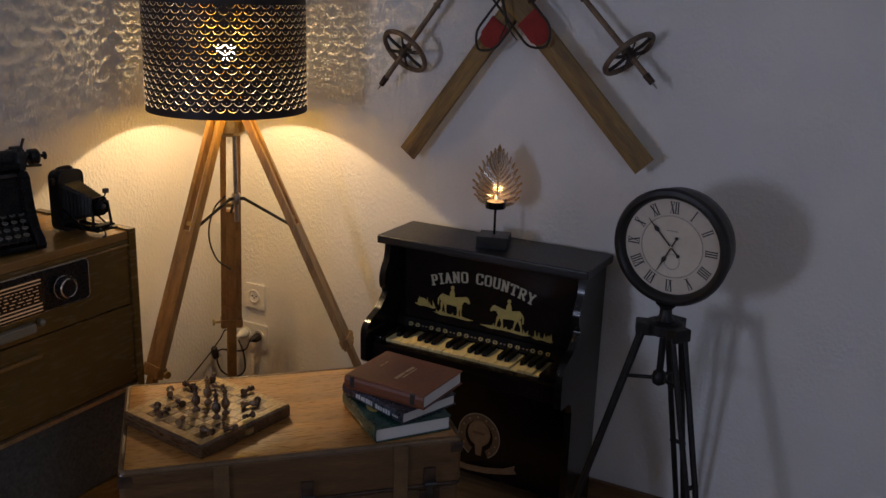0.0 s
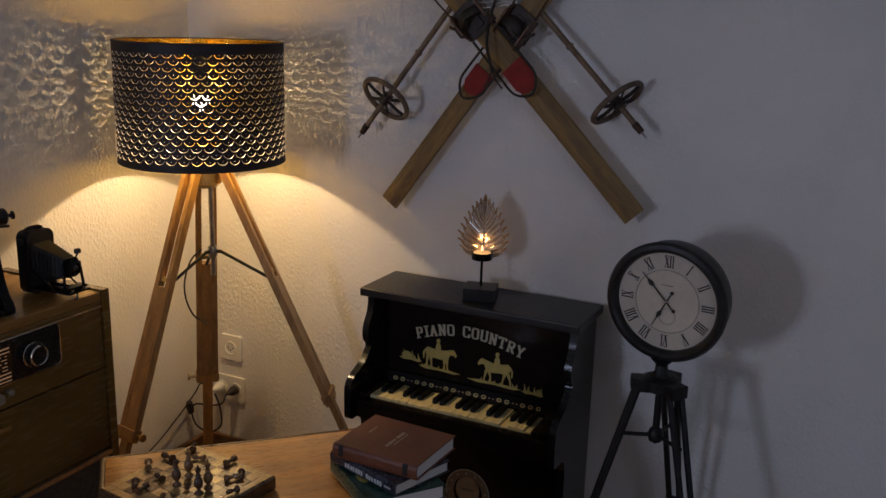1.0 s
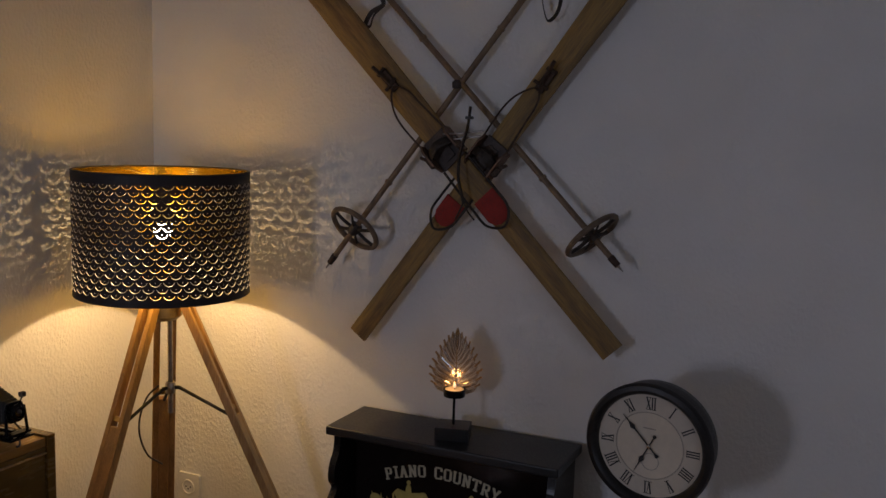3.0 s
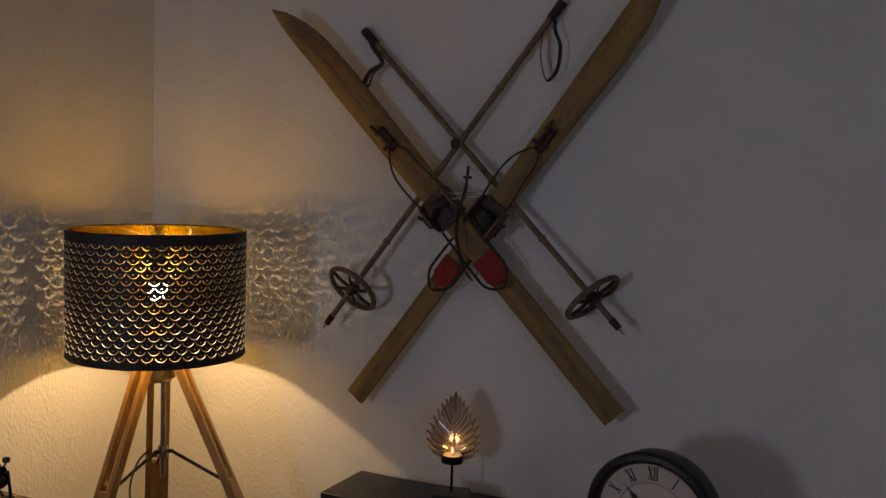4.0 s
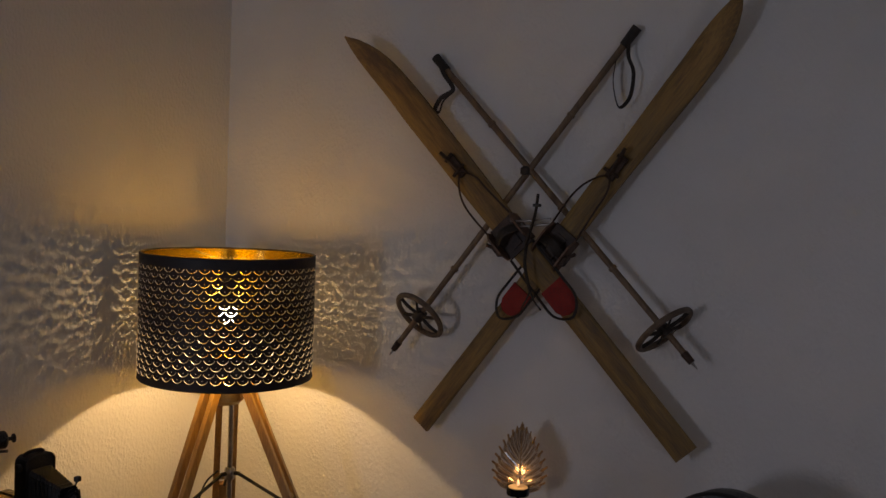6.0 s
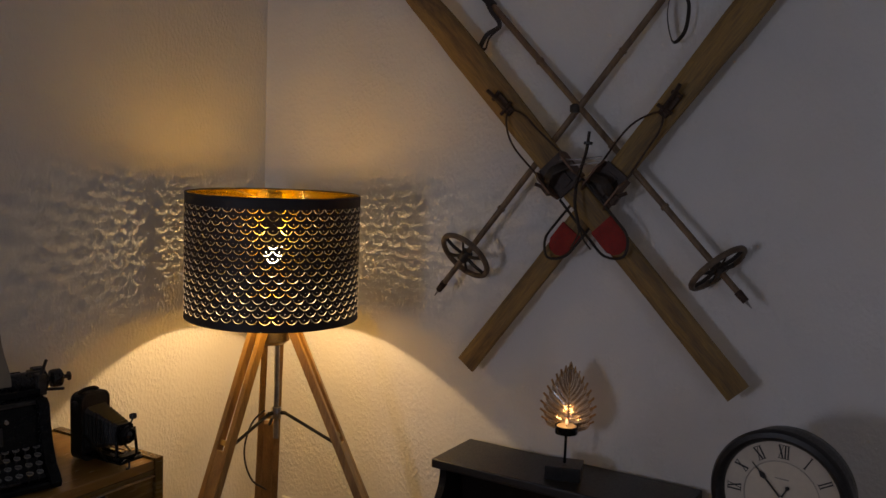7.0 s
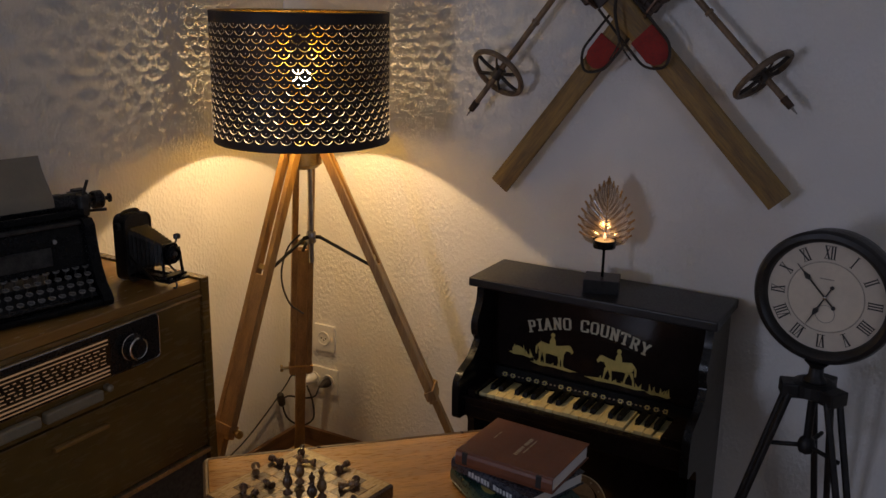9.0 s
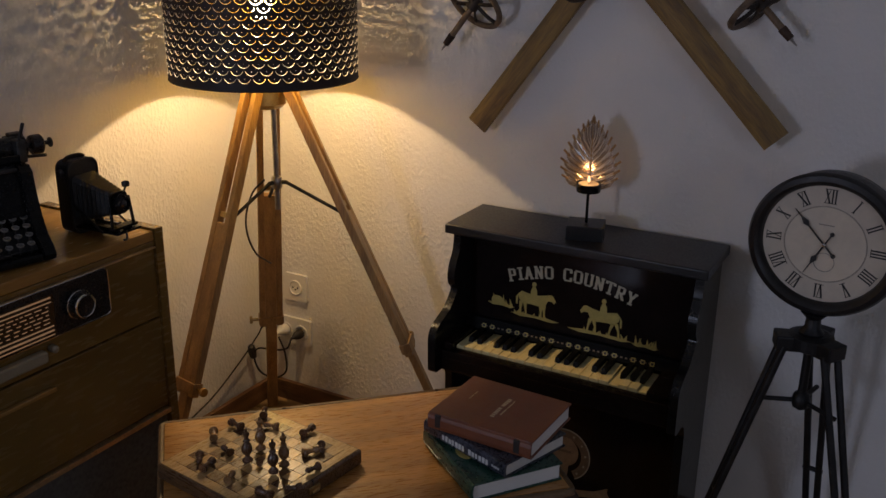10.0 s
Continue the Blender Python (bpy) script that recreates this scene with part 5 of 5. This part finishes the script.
def ski_fittings(s, red, toe, throw, hw, side):
    """Red band, toe binding, tension lever and cables on a ski; red, toe and throw are lengths along it; side is the edge with the long clip."""
    f = -0.0165
    r0, r1 = red
    band = [(-hw - 0.0004, r1), (-hw - 0.0004, r0 + 0.022), (-hw * 0.72, r0 + 0.007), (-hw * 0.3, r0), (hw * 0.3, r0), (hw * 0.72, r0 + 0.007), (hw + 0.0004, r0 + 0.022), (hw + 0.0004, r1)]
    part("red_band", slab(band, f - 0.0010, f + 0.006, "xz"), M_RED, s, "faded red painted band")
    t0, t1 = toe
    tm = (t0 + t1) / 2
    plate = part("toe_plate", joined(box(-hw - 0.005, hw + 0.005, f - 0.006, f - 0.0005, t0, t1, 0.002), box(-hw * 0.5, hw * 0.5, f - 0.010, f - 0.006, t0 + 0.012, t1 - 0.016, 0.002)), M_HIDE, s, "dark worn leather and iron foot plate")
    for e in (-1, 1):
        cheek = [(f + 0.012, t0 + 0.006), (f - 0.014, t0 + 0.002), (f - 0.034, t0 + 0.020), (f - 0.036, t1 - 0.020), (f - 0.018, t1 - 0.002), (f + 0.012, t1 - 0.008)]
        part("toe_cheek", slab(cheek, e * (hw + 0.0075) - 0.0022, e * (hw + 0.0075) + 0.0022, "yz", 0.001), M_TOE, plate, "rusty iron toe cheek")
        part("cheek_screw", moved(lathe([(0.0045, 0), (0.0045, 0.002), (0.002, 0.0035)], 10), pose(e * (hw + 0.0095), f - 0.012, tm, 0, 90 * e, 0)), M_STEEL, plate)
    part("toe_strap", tube([(-hw - 0.008, f - 0.020, tm), (-hw * 0.6, f - 0.036, tm + 0.006), (0.0, f - 0.040, tm + 0.010), (hw * 0.6, f - 0.036, tm + 0.006), (hw + 0.008, f - 0.020, tm)], 0.012, 8, 6, 0.25), M_STRAP, plate)
    part("buckle", joined(box(side * (hw + 0.014) - 0.006, side * (hw + 0.014) + 0.006, f - 0.026, f - 0.006, tm - 0.020, tm + 0.004, 0.002), bar((side * (hw + 0.016), f - 0.020, tm + 0.004), (side * (hw + 0.026), f - 0.018, tm + 0.022), 0.008, 0.005)), M_RUST, plate, "rusted clip lever")
    h0, h1 = throw
    part("cable", tube([(-hw - 0.010, f - 0.010, tm + 0.01), (-hw - 0.012, f - 0.016, (t1 + h0) / 2), (-hw * 0.9, f - 0.012, h0 - 0.02), (0, f - 0.008, h0 + 0.006), (hw * 0.75, f - 0.010, h0 - 0.025), (hw * 0.95, f - 0.014, (t1 + h0) / 2), (hw + 0.008, f - 0.010, tm + 0.01)], 0.0024, 6, 8), M_RUST, s, "thin spring cable")
    lever = part("front_throw", joined(box(-0.011, 0.011, f - 0.007, f + 0.004, h0, h1 - 0.018, 0.002), bar((0.001, f - 0.010, h0 + 0.010), (-0.006, f - 0.018, h1), 0.008, 0.006)), M_RUST, s, "rusted tension lever")
    part("lever_pin", rod((-0.020, f - 0.009, h0 + 0.014), (0.018, f - 0.009, h0 + 0.018), 0.0042, n=8), M_RUST, lever)
    part("lever_knob", rod((-0.013, f - 0.009, h1 - 0.024), (0.012, f - 0.009, h1 - 0.020), 0.0045, n=8), M_RUST, lever)
    part("heel_loop", tube([(-hw - 0.006, f - 0.008, t0), (-hw - 0.008, f - 0.012, r1 - 0.01), (-hw - 0.004, f - 0.014, r0 + 0.016), (0.0, f - 0.016, r0 - 0.012), (hw + 0.004, f - 0.014, r0 + 0.016), (hw + 0.008, f - 0.012, r1 - 0.01), (hw + 0.006, f - 0.008, t0)], 0.0032, 6, 8), M_STRAP, s, "dark cable loop")


SKI_A = ski(0.702, 0.897, 36.6, -0.036, 1.236, ((0, 0.0254), (0.25, 0.0240), (0.5, 0.0262), (0.68, 0.0300), (0.82, 0.0345), (1, 0.035)), -0.15, "worn wooden ski with red band hung crosswise on the wall")
ski_fittings(SKI_A, (0.376, 0.447), (0.532, 0.624), (0.772, 0.850), 0.0265, 1)
SKI_B = ski(1.367, 0.940, -44.0, -0.052, 1.272, ((0, 0.0280), (0.25, 0.0274), (0.45, 0.0290), (0.6, 0.0345), (0.8, 0.0375), (0.9, 0.0345), (1, 0.034)), -0.25, "worn wooden ski crossing over the other on the wall")
ski_fittings(SKI_B, (0.386, 0.464), (0.568, 0.652), (0.800, 0.878), 0.0300, -1)
tie = thing("tie_strap", "dark leather strap tying the crossed skis together", "strap", pose(0.996, -0.092, 1.366))
for dz, dx in ((0.050, 0.0), (0.038, 0.004)):
    part("cord", tube([(-0.050 + dx, 0.004, dz - 0.002), (-0.010, -0.004, dz), (0.052 - dx, 0.002, dz + 0.008)], 0.0022, 6, 6), M_STEEL, tie, "thin grey cord")
part("tongue", tube([(-0.006, -0.004, -0.012), (0.008, -0.010, 0.030), (0.020, -0.014, 0.068), (0.024, -0.012, 0.112)], 0.0085, 8, 6, 0.4), M_STRAP, tie)
part("tongue_buckle", box(0.015, 0.032, -0.021, -0.008, 0.083, 0.090, 0.002), M_DARKMETAL, tie, "small dull buckle")
part("lace", tube([(-0.002, -0.004, 0.01), (-0.002, -0.010, -0.045), (0.006, -0.008, -0.085), (0.012, -0.006, -0.110)], 0.0042, 6, 6, 0.6), M_STRAP, tie)
for e in (-1, 1):
    part("lace_end", tube([(0.012, -0.005, -0.106), (0.012 + e * 0.010, -0.004, -0.128), (0.012 + e * 0.024, 0.004, -0.148)], 0.0020, 6, 6), M_STRAP, tie)


def ski_pole(top, tip, basket_at, basket_normal, loop_pts, label):
    p = thing("ski_pole", label, "ski pole", pose(*top), "crossed ski poles")
    top, tip = Vector(top), Vector(tip)
    d = tip - top
    u = d.normalized()
    part("shaft", rod((0, 0, 0), d * 0.975, 0.0078, 0.0068, 14), M_POLE, p, "bamboo-coloured cane shaft", smooth=True)
    part("grip", rod(-u * 0.004, u * 0.045, 0.0115, 0.0105), M_STRAP, p, "dark wrapped grip", smooth=True)
    for f in (0.24, 0.52, 0.71):
        part("knot", rod(d * f - u * 0.003, d * f + u * 0.003, 0.0098), M_POLE, p, smooth=True)
    part("ferrule", rod(d * 0.955, d * 0.982, 0.0088, 0.0075), M_RUST, p, smooth=True)
    part("spike", rod(d * 0.982, d, 0.0035, 0.001), M_STEEL, p)
    part("hand_loop", tube([u * 0.02 + Vector(q) for q in loop_pts], 0.0055, 8, 6, 0.22), M_STRAP, p, "dark leather wrist strap")
    c = d * basket_at
    nrm = Vector(basket_normal).normalized()
    e1 = nrm.orthogonal().normalized()
    e2 = nrm.cross(e1)
    ring = [c + 0.066 * (math.cos(2 * math.pi * k / 40) * e1 + math.sin(2 * math.pi * k / 40) * e2) for k in range(41)]
    basket = part("basket", tube(ring, 0.0068, 8, 1), M_BASKET, p, "round rattan basket ring", smooth=True)
    part("basket_hub", rod(c - u * 0.014, c + u * 0.014, 0.0135), M_STRAP, basket, smooth=True)
    for k in range(6):
        a = 2 * math.pi * (k + 0.3) / 6
        part("basket_spoke", tube([c, c + 0.035 * (math.cos(a) * e1 + math.sin(a) * e2) + nrm * 0.003, c + 0.065 * (math.cos(a) * e1 + math.sin(a) * e2)], 0.0048, 6, 4, 0.5), M_STRAP, basket)
    return p


ski_pole((0.692, -0.016, 1.801), (1.382, -0.064, 1.126), 0.890, (0.70, -0.16, -0.69), [(0, -0.01, 0), (0.02, -0.016, -0.03), (0.045, -0.016, -0.065), (0.012, -0.016, -0.085), (-0.006, -0.014, -0.115), (0.008, -0.014, -0.118), (0.018, -0.014, -0.092), (0.046, -0.012, -0.068)], "old cane ski pole with a wrist strap hung on the wall")
ski_pole((1.196, -0.016, 1.846), (0.620, -0.068, 1.064), 0.864, (-0.25, -0.72, -0.62), [(0, -0.01, 0), (0.002, -0.014, -0.045), (0.016, -0.016, -0.08), (0.012, -0.016, -0.13), (-0.006, -0.016, -0.155), (-0.018, -0.016, -0.148), (-0.030, -0.014, -0.10), (-0.028, -0.010, -0.055)], "old cane ski pole crossing the other below its strap")
knot = thing("pole_tie", "small dark cord tying the ski poles where they cross", "cord", pose(0.957, -0.040, 1.530))
part("cord", lathe([(0.006, -0.010), (0.012, -0.008), (0.0125, 0.006), (0.006, 0.011)], 12), M_STRAP, knot, smooth=True)


# ---- trunk with chess set and books ----
TRUNK = pose(0.8805, -0.8125, 0, 0, 0, 44.6)
TZ = 0.488


def trunk():
    t = thing("trunk", "varnished brown wooden travel trunk with straps and latches", "trunk", TRUNK)
    L, D = 0.321, 0.1915
    part("body", box(-L + 0.004, L - 0.004, -D + 0.004, D - 0.004, 0.0, 0.385, 0.008, 3), M_TRUNK_SHADED, t)
    lid = part("lid", box(-L, L, -D, D, 0.389, TZ, 0.012, 4), M_TRUNK_SHADED, t, "shallow trunk lid")
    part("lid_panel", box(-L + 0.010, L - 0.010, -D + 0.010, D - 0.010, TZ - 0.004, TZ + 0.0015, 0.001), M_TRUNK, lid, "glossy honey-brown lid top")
    rim = [(a, b, TZ - 0.003) for a, b in rounded(2 * L - 0.010, 2 * D - 0.010, 0.012)]
    part("edge_binding", tube(rim + rim[:1], 0.0055, 8, 1), M_TAN, lid, "worn leather edge binding")
    rim2 = [(a, b, 0.391) for a, b in rounded(2 * L - 0.002, 2 * D - 0.002, 0.012)]
    part("lid_lip", tube(rim2 + rim2[:1], 0.004, 6, 1), M_RUST, lid)
    for x in (-0.142, 0.197):
        for y in (-D - 0.005, D + 0.0002):
            part("strap", box(x - 0.014, x + 0.014, y, y + 0.0048, 0.02, TZ - 0.004, 0.001), M_TAN, t, "brown leather strap")
    for x in (-0.255, 0.015, 0.255):
        latch = part("latch", joined(box(x - 0.022, x + 0.022, -D - 0.006, -D - 0.0004, 0.352, 0.384, 0.002), box(x - 0.012, x + 0.012, -D - 0.008, -D - 0.0004, 0.395, 0.432, 0.002)), M_RUST, t, "tarnished metal latch")
        part("hasp", joined(rod((x - 0.012, -D - 0.010, 0.40), (x + 0.012, -D - 0.010, 0.40), 0.005, n=10), box(x - 0.006, x + 0.006, -D - 0.011, -D - 0.0065, 0.36, 0.40, 0.001)), M_DARKMETAL, latch, "dark worn hasp")
    for sx in (-1, 1):
        for sy in (-1, 1):
            part("corner_cap", joined(box(sx * L - 0.024 if sx > 0 else -L - 0.002, L + 0.002 if sx > 0 else -L + 0.024, sy * D - 0.024 if sy > 0 else -D - 0.002, D + 0.002 if sy > 0 else -D + 0.024, TZ - 0.030, TZ - 0.008, 0.003)), M_RUST, t, "small metal corner cap")
    for x in (-0.10, 0.19):
        part("stud", moved(lathe([(0.004, 0), (0.0035, 0.0015), (0.001, 0.0025)], 10), pose(x, D - 0.006, TZ + 0.0012)), M_RUST, lid)
    return t


trunk()
TOP = TZ + 0.0017


def chess_board():
    m = pose(0.779, -0.934, TOP, 0, 0, -7) @ Matrix.Scale(0.965, 4)
    b = thing("chess_board", "small wooden folding chess board with dark frame", "chess board", m)
    h = 0.120
    part("case", box(-h, h, -h, h, 0.0, 0.0285, 0.006, 3), M_CHESS_FRAME, b, "glossy dark wooden case")
    part("seam", box(-h - 0.0004, h + 0.0004, -0.0008, 0.0008, 0.004, 0.0290, 0), M_SLOT, b)
    q = 0.0244
    for mat_i in (0, 1):
        me = finish(box(-q / 2 + 0.0002, q / 2 - 0.0002, -q / 2 + 0.0002, q / 2 - 0.0002, 0.0288, 0.0305, 0.0003, 1), "square")
        me.materials.append(M_SQ_DARK if mat_i else M_SQ_LIGHT)
        for i in range(8):
            for j in range(8):
                if (i + j) % 2 == mat_i:
                    part("square", me, None, b, m=pose((i - 3.5) * q, (j - 3.5) * q, 0))
    part("inlay", joined(box(-0.1145, 0.1145, 0.0980, 0.1145, 0.0287, 0.0297, 0), box(-0.1145, 0.1145, -0.1145, -0.0980, 0.0287, 0.0297, 0), box(-0.1145, -0.0980, -0.0978, 0.0978, 0.0287, 0.0297, 0), box(0.0980, 0.1145, -0.0978, 0.0978, 0.0287, 0.0297, 0)), M_SQ_LIGHT, b, "pale wooden border")
    part("clasp", joined(box(h - 0.001, h + 0.004, -0.012, 0.012, 0.010, 0.020, 0.001), rod((h + 0.004, -0.008, 0.012), (h + 0.004, 0.008, 0.012), 0.003, n=8)), M_BRASS, b, "small metal clasp")
    return b


chess_board()
CHESS_Z = TOP + 0.0284


def piece_mesh(kind):
    king = [(0.0095, 0), (0.0100, 0.003), (0.0085, 0.005), (0.0045, 0.009), (0.0040, 0.012), (0.0095, 0.020), (0.0105, 0.026), (0.0085, 0.034), (0.0045, 0.040), (0.0068, 0.043), (0.0050, 0.045), (0.0038, 0.050), (0.0066, 0.057), (0.0060, 0.060), (0.0020, 0.062), (0.0024, 0.066), (0.0004, 0.069)]
    pawn = [(0.0078, 0), (0.0082, 0.003), (0.0066, 0.005), (0.0038, 0.009), (0.0033, 0.014), (0.0052, 0.0165), (0.0036, 0.018), (0.0056, 0.0215), (0.0052, 0.025), (0.0026, 0.028), (0.0004, 0.029)]
    rook = [(0.0086, 0), (0.0090, 0.003), (0.0070, 0.006), (0.0046, 0.011), (0.0042, 0.019), (0.0070, 0.022), (0.0074, 0.030), (0.0050, 0.030), (0.0048, 0.027), (0.0004, 0.0268)]
    me = finish(lathe({"king": king, "pawn": pawn, "rook": rook}[kind], 16), kind)
    shade_round(me)
    return me


def chess_pieces():
    protos = {}
    spots = CHESS_SPOTS
    for x, y, kind, dark, lying, turn in spots:
        key = (kind, dark)
        if key not in protos:
            me = piece_mesh(kind)
            me.materials.append(M_PIECE_DARK if dark else M_PIECE_LIGHT)
            protos[key] = me
        lab = "%s turned wooden chess piece %s on the board" % ("dark brown" if dark else "light brown", "lying" if lying else "standing")
        ob = tagged(new("chess_piece", protos[key]), lab, "chess piece", "chess pieces")
        r = {"king": 0.0100, "pawn": 0.0080, "rook": 0.0088}[kind]
        ob.matrix_world = pose(x - 0.005, y + 0.018, CHESS_Z + r * 0.9, 0, 88, turn) @ Matrix.Scale(0.9, 4) if lying else pose(x - 0.005, y + 0.018, CHESS_Z, 0, 0, turn) @ Matrix.Scale(0.86, 4)


CHESS_SPOTS = (
    (0.711, -0.857, 'pawn', 1, 1, 122),
    (0.705, -0.907, 'rook', 1, 1, 174),
    (0.756, -0.874, 'pawn', 0, 1, 197),
    (0.808, -0.873, 'rook', 1, 1, 87),
    (0.853, -0.882, 'pawn', 1, 1, 306),
    (0.845, -0.921, 'rook', 0, 1, 58),
    (0.889, -0.937, 'pawn', 1, 1, 252),
    (0.85, -1.038, 'rook', 1, 1, 359),
    (0.793, -1.041, 'pawn', 0, 1, 109),
    (0.738, -1.037, 'rook', 1, 1, 94),
    (0.704, -1.006, 'pawn', 1, 1, 311),
    (0.673, -0.94, 'rook', 0, 1, 313),
    (0.744, -0.978, 'pawn', 1, 1, 164),
    (0.883, -1.017, 'rook', 1, 1, 44),
    (0.775, -0.974, 'king', 1, 0, 294),
    (0.77, -0.935, 'king', 0, 0, 126),
    (0.831, -0.978, 'king', 1, 0, 52),
    (0.833, -0.954, 'king', 0, 0, 0),
)
chess_pieces()


# ---- books ----
def book(name_label, corner, length, width, z, thick, turn, cover, details):
    """A closed hardback: spine along local x at y = 0, pages towards +y."""
    b = thing("book", name_label, "book", pose(corner[0], corner[1], z, 0, 0, turn), "stack of books")
    t = 0.0028
    part("front_cover", box(0, length, 0.004, width, thick - t, thick, 0.001), cover, b)
    part("back_cover", box(0, length, 0.004, width, 0, t, 0.001), cover, b)
    sp = [(0.0055, 0), (0.0015, 0.003), (0, thick * 0.3), (0, thick * 0.7), (0.0015, thick - 0.003), (0.0055, thick), (0.0055, thick - t), (0.004, thick - 0.005), (0.003, thick * 0.5), (0.004, 0.005), (0.0055, t)]
    spine = part("spine", slab(sp, 0, length, "yz"), cover, b, "rounded book spine")
    part("page_block", box(0.003, length - 0.003, 0.0042, width - 0.004, t + 0.0002, thick - t - 0.0002, 0.0005), M_PAGES, b, "block of pale pages")
    details(b, spine, length, width, thick)
    return b


def letter_bars(words, along, across, at, height, step, top):
    """Unreadable lettering as a row of small plain bars; along and across are the axes' numbers of the line and of its height."""
    rnd = random.Random(len(words) * 7 + int(step * 1e5))
    bits, pos = [], at[along]
    for count in words:
        for _ in range(count):
            lo, hi = [0, 0, 0], [0, 0, 0]
            w = step * rnd.uniform(0.55, 0.8)
            lo[along], hi[along] = sorted((pos, pos + w))
            lo[across], hi[across] = at[across], at[across] + height * rnd.uniform(0.8, 1.0)
            third = 3 - along - across
            lo[third], hi[third] = sorted((at[third], at[third] + top))
            bits.append(box(lo[0], hi[0], lo[1], hi[1], lo[2], hi[2], 0))
            pos += step
        pos += abs(step) * 0.9 * (1 if step > 0 else -1)
    return joined(*bits)


def brown_details(b, spine, ln, wd, th):
    part("title_bars", letter_bars((6, 5), 1, 0, (0.092, wd * 0.28, th), 0.0075, 0.0058, 0.0004), M_BOOK_INK, b, "gilt title shown as plain bars")
    part("subtitle_bars", letter_bars((7, 9), 1, 0, (0.104, wd * 0.36, th), 0.0026, 0.0032, 0.0004), M_BOOK_INK, b)
    part("author_bars", letter_bars((5, 4), 1, 0, (0.034, wd * 0.50, th), 0.0022, 0.0030, 0.0004), M_BOOK_INK, b)
    for x in (0.014, ln - 0.030):
        part("spine_label", box(x, x + 0.010, -0.0008, 0.0035, th * 0.22, th - 0.001, 0.0004), M_INK, spine)


def blue_details(b, spine, ln, wd, th):
    part("title_bars", letter_bars((7, 6), 0, 2, (0.046, 0.0004, th * 0.30), th * 0.40, 0.0078, -0.0010), M_BOOK_WHITE, spine, "white title shown as plain bars")
    part("mark_bars", letter_bars((4,), 0, 2, (0.160, 0.0004, th * 0.42), th * 0.16, 0.0042, -0.0010), M_BOOK_WHITE, spine)
    part("picture", box(0.02, ln - 0.03, 0.02, wd * 0.5, th, th + 0.0003, 0), M_DARKMETAL, b, "murky grey cover picture")


def green_details(b, spine, ln, wd, th):
    part("emblem", slab(disc(ln * 0.52, 0.030, 0.020, 0.012, 24), th, th + 0.0004, "xy"), M_STICKER, b, "dull gold oval emblem")


book("thick green hardback lying at the bottom of the stack", (0.963, -0.730), 0.187, 0.163, TOP, 0.031, -36.3, M_BOOK_GREEN, green_details)
book("dark blue hardback lying in the middle of the stack", (0.971, -0.742), 0.188, 0.146, TOP + 0.0314, 0.025, -18, M_BOOK_BLUE, blue_details)
book("reddish-brown cloth book lying on top of the stack", (0.991, -0.764), 0.188, 0.155, TOP + 0.0568, 0.030, -2, M_BOOK_BROWN, brown_details)


# ---- floor planks ----
_plank_me = finish(box(0, 1.2, -0.0445, 0.0445, -0.0055, 0.0, 0.0012, 1), "plank")
_plank_me.materials.append(M_FLOOR)
for _r in range(39):
    _x = 0.002
    _first = 1.2 - (_r % 3) * 0.4
    while _x < ROOM_X - 0.01:
        _len = min(_first, ROOM_X - 0.002 - _x)
        part("plank", _plank_me, M_FLOOR, floor, m=pose(_x, -0.0465 - _r * 0.0905, 0) @ Matrix.Diagonal((_len / 1.2, 1, 1, 1)))
        _x += _len + 0.0025
        _first = 1.2
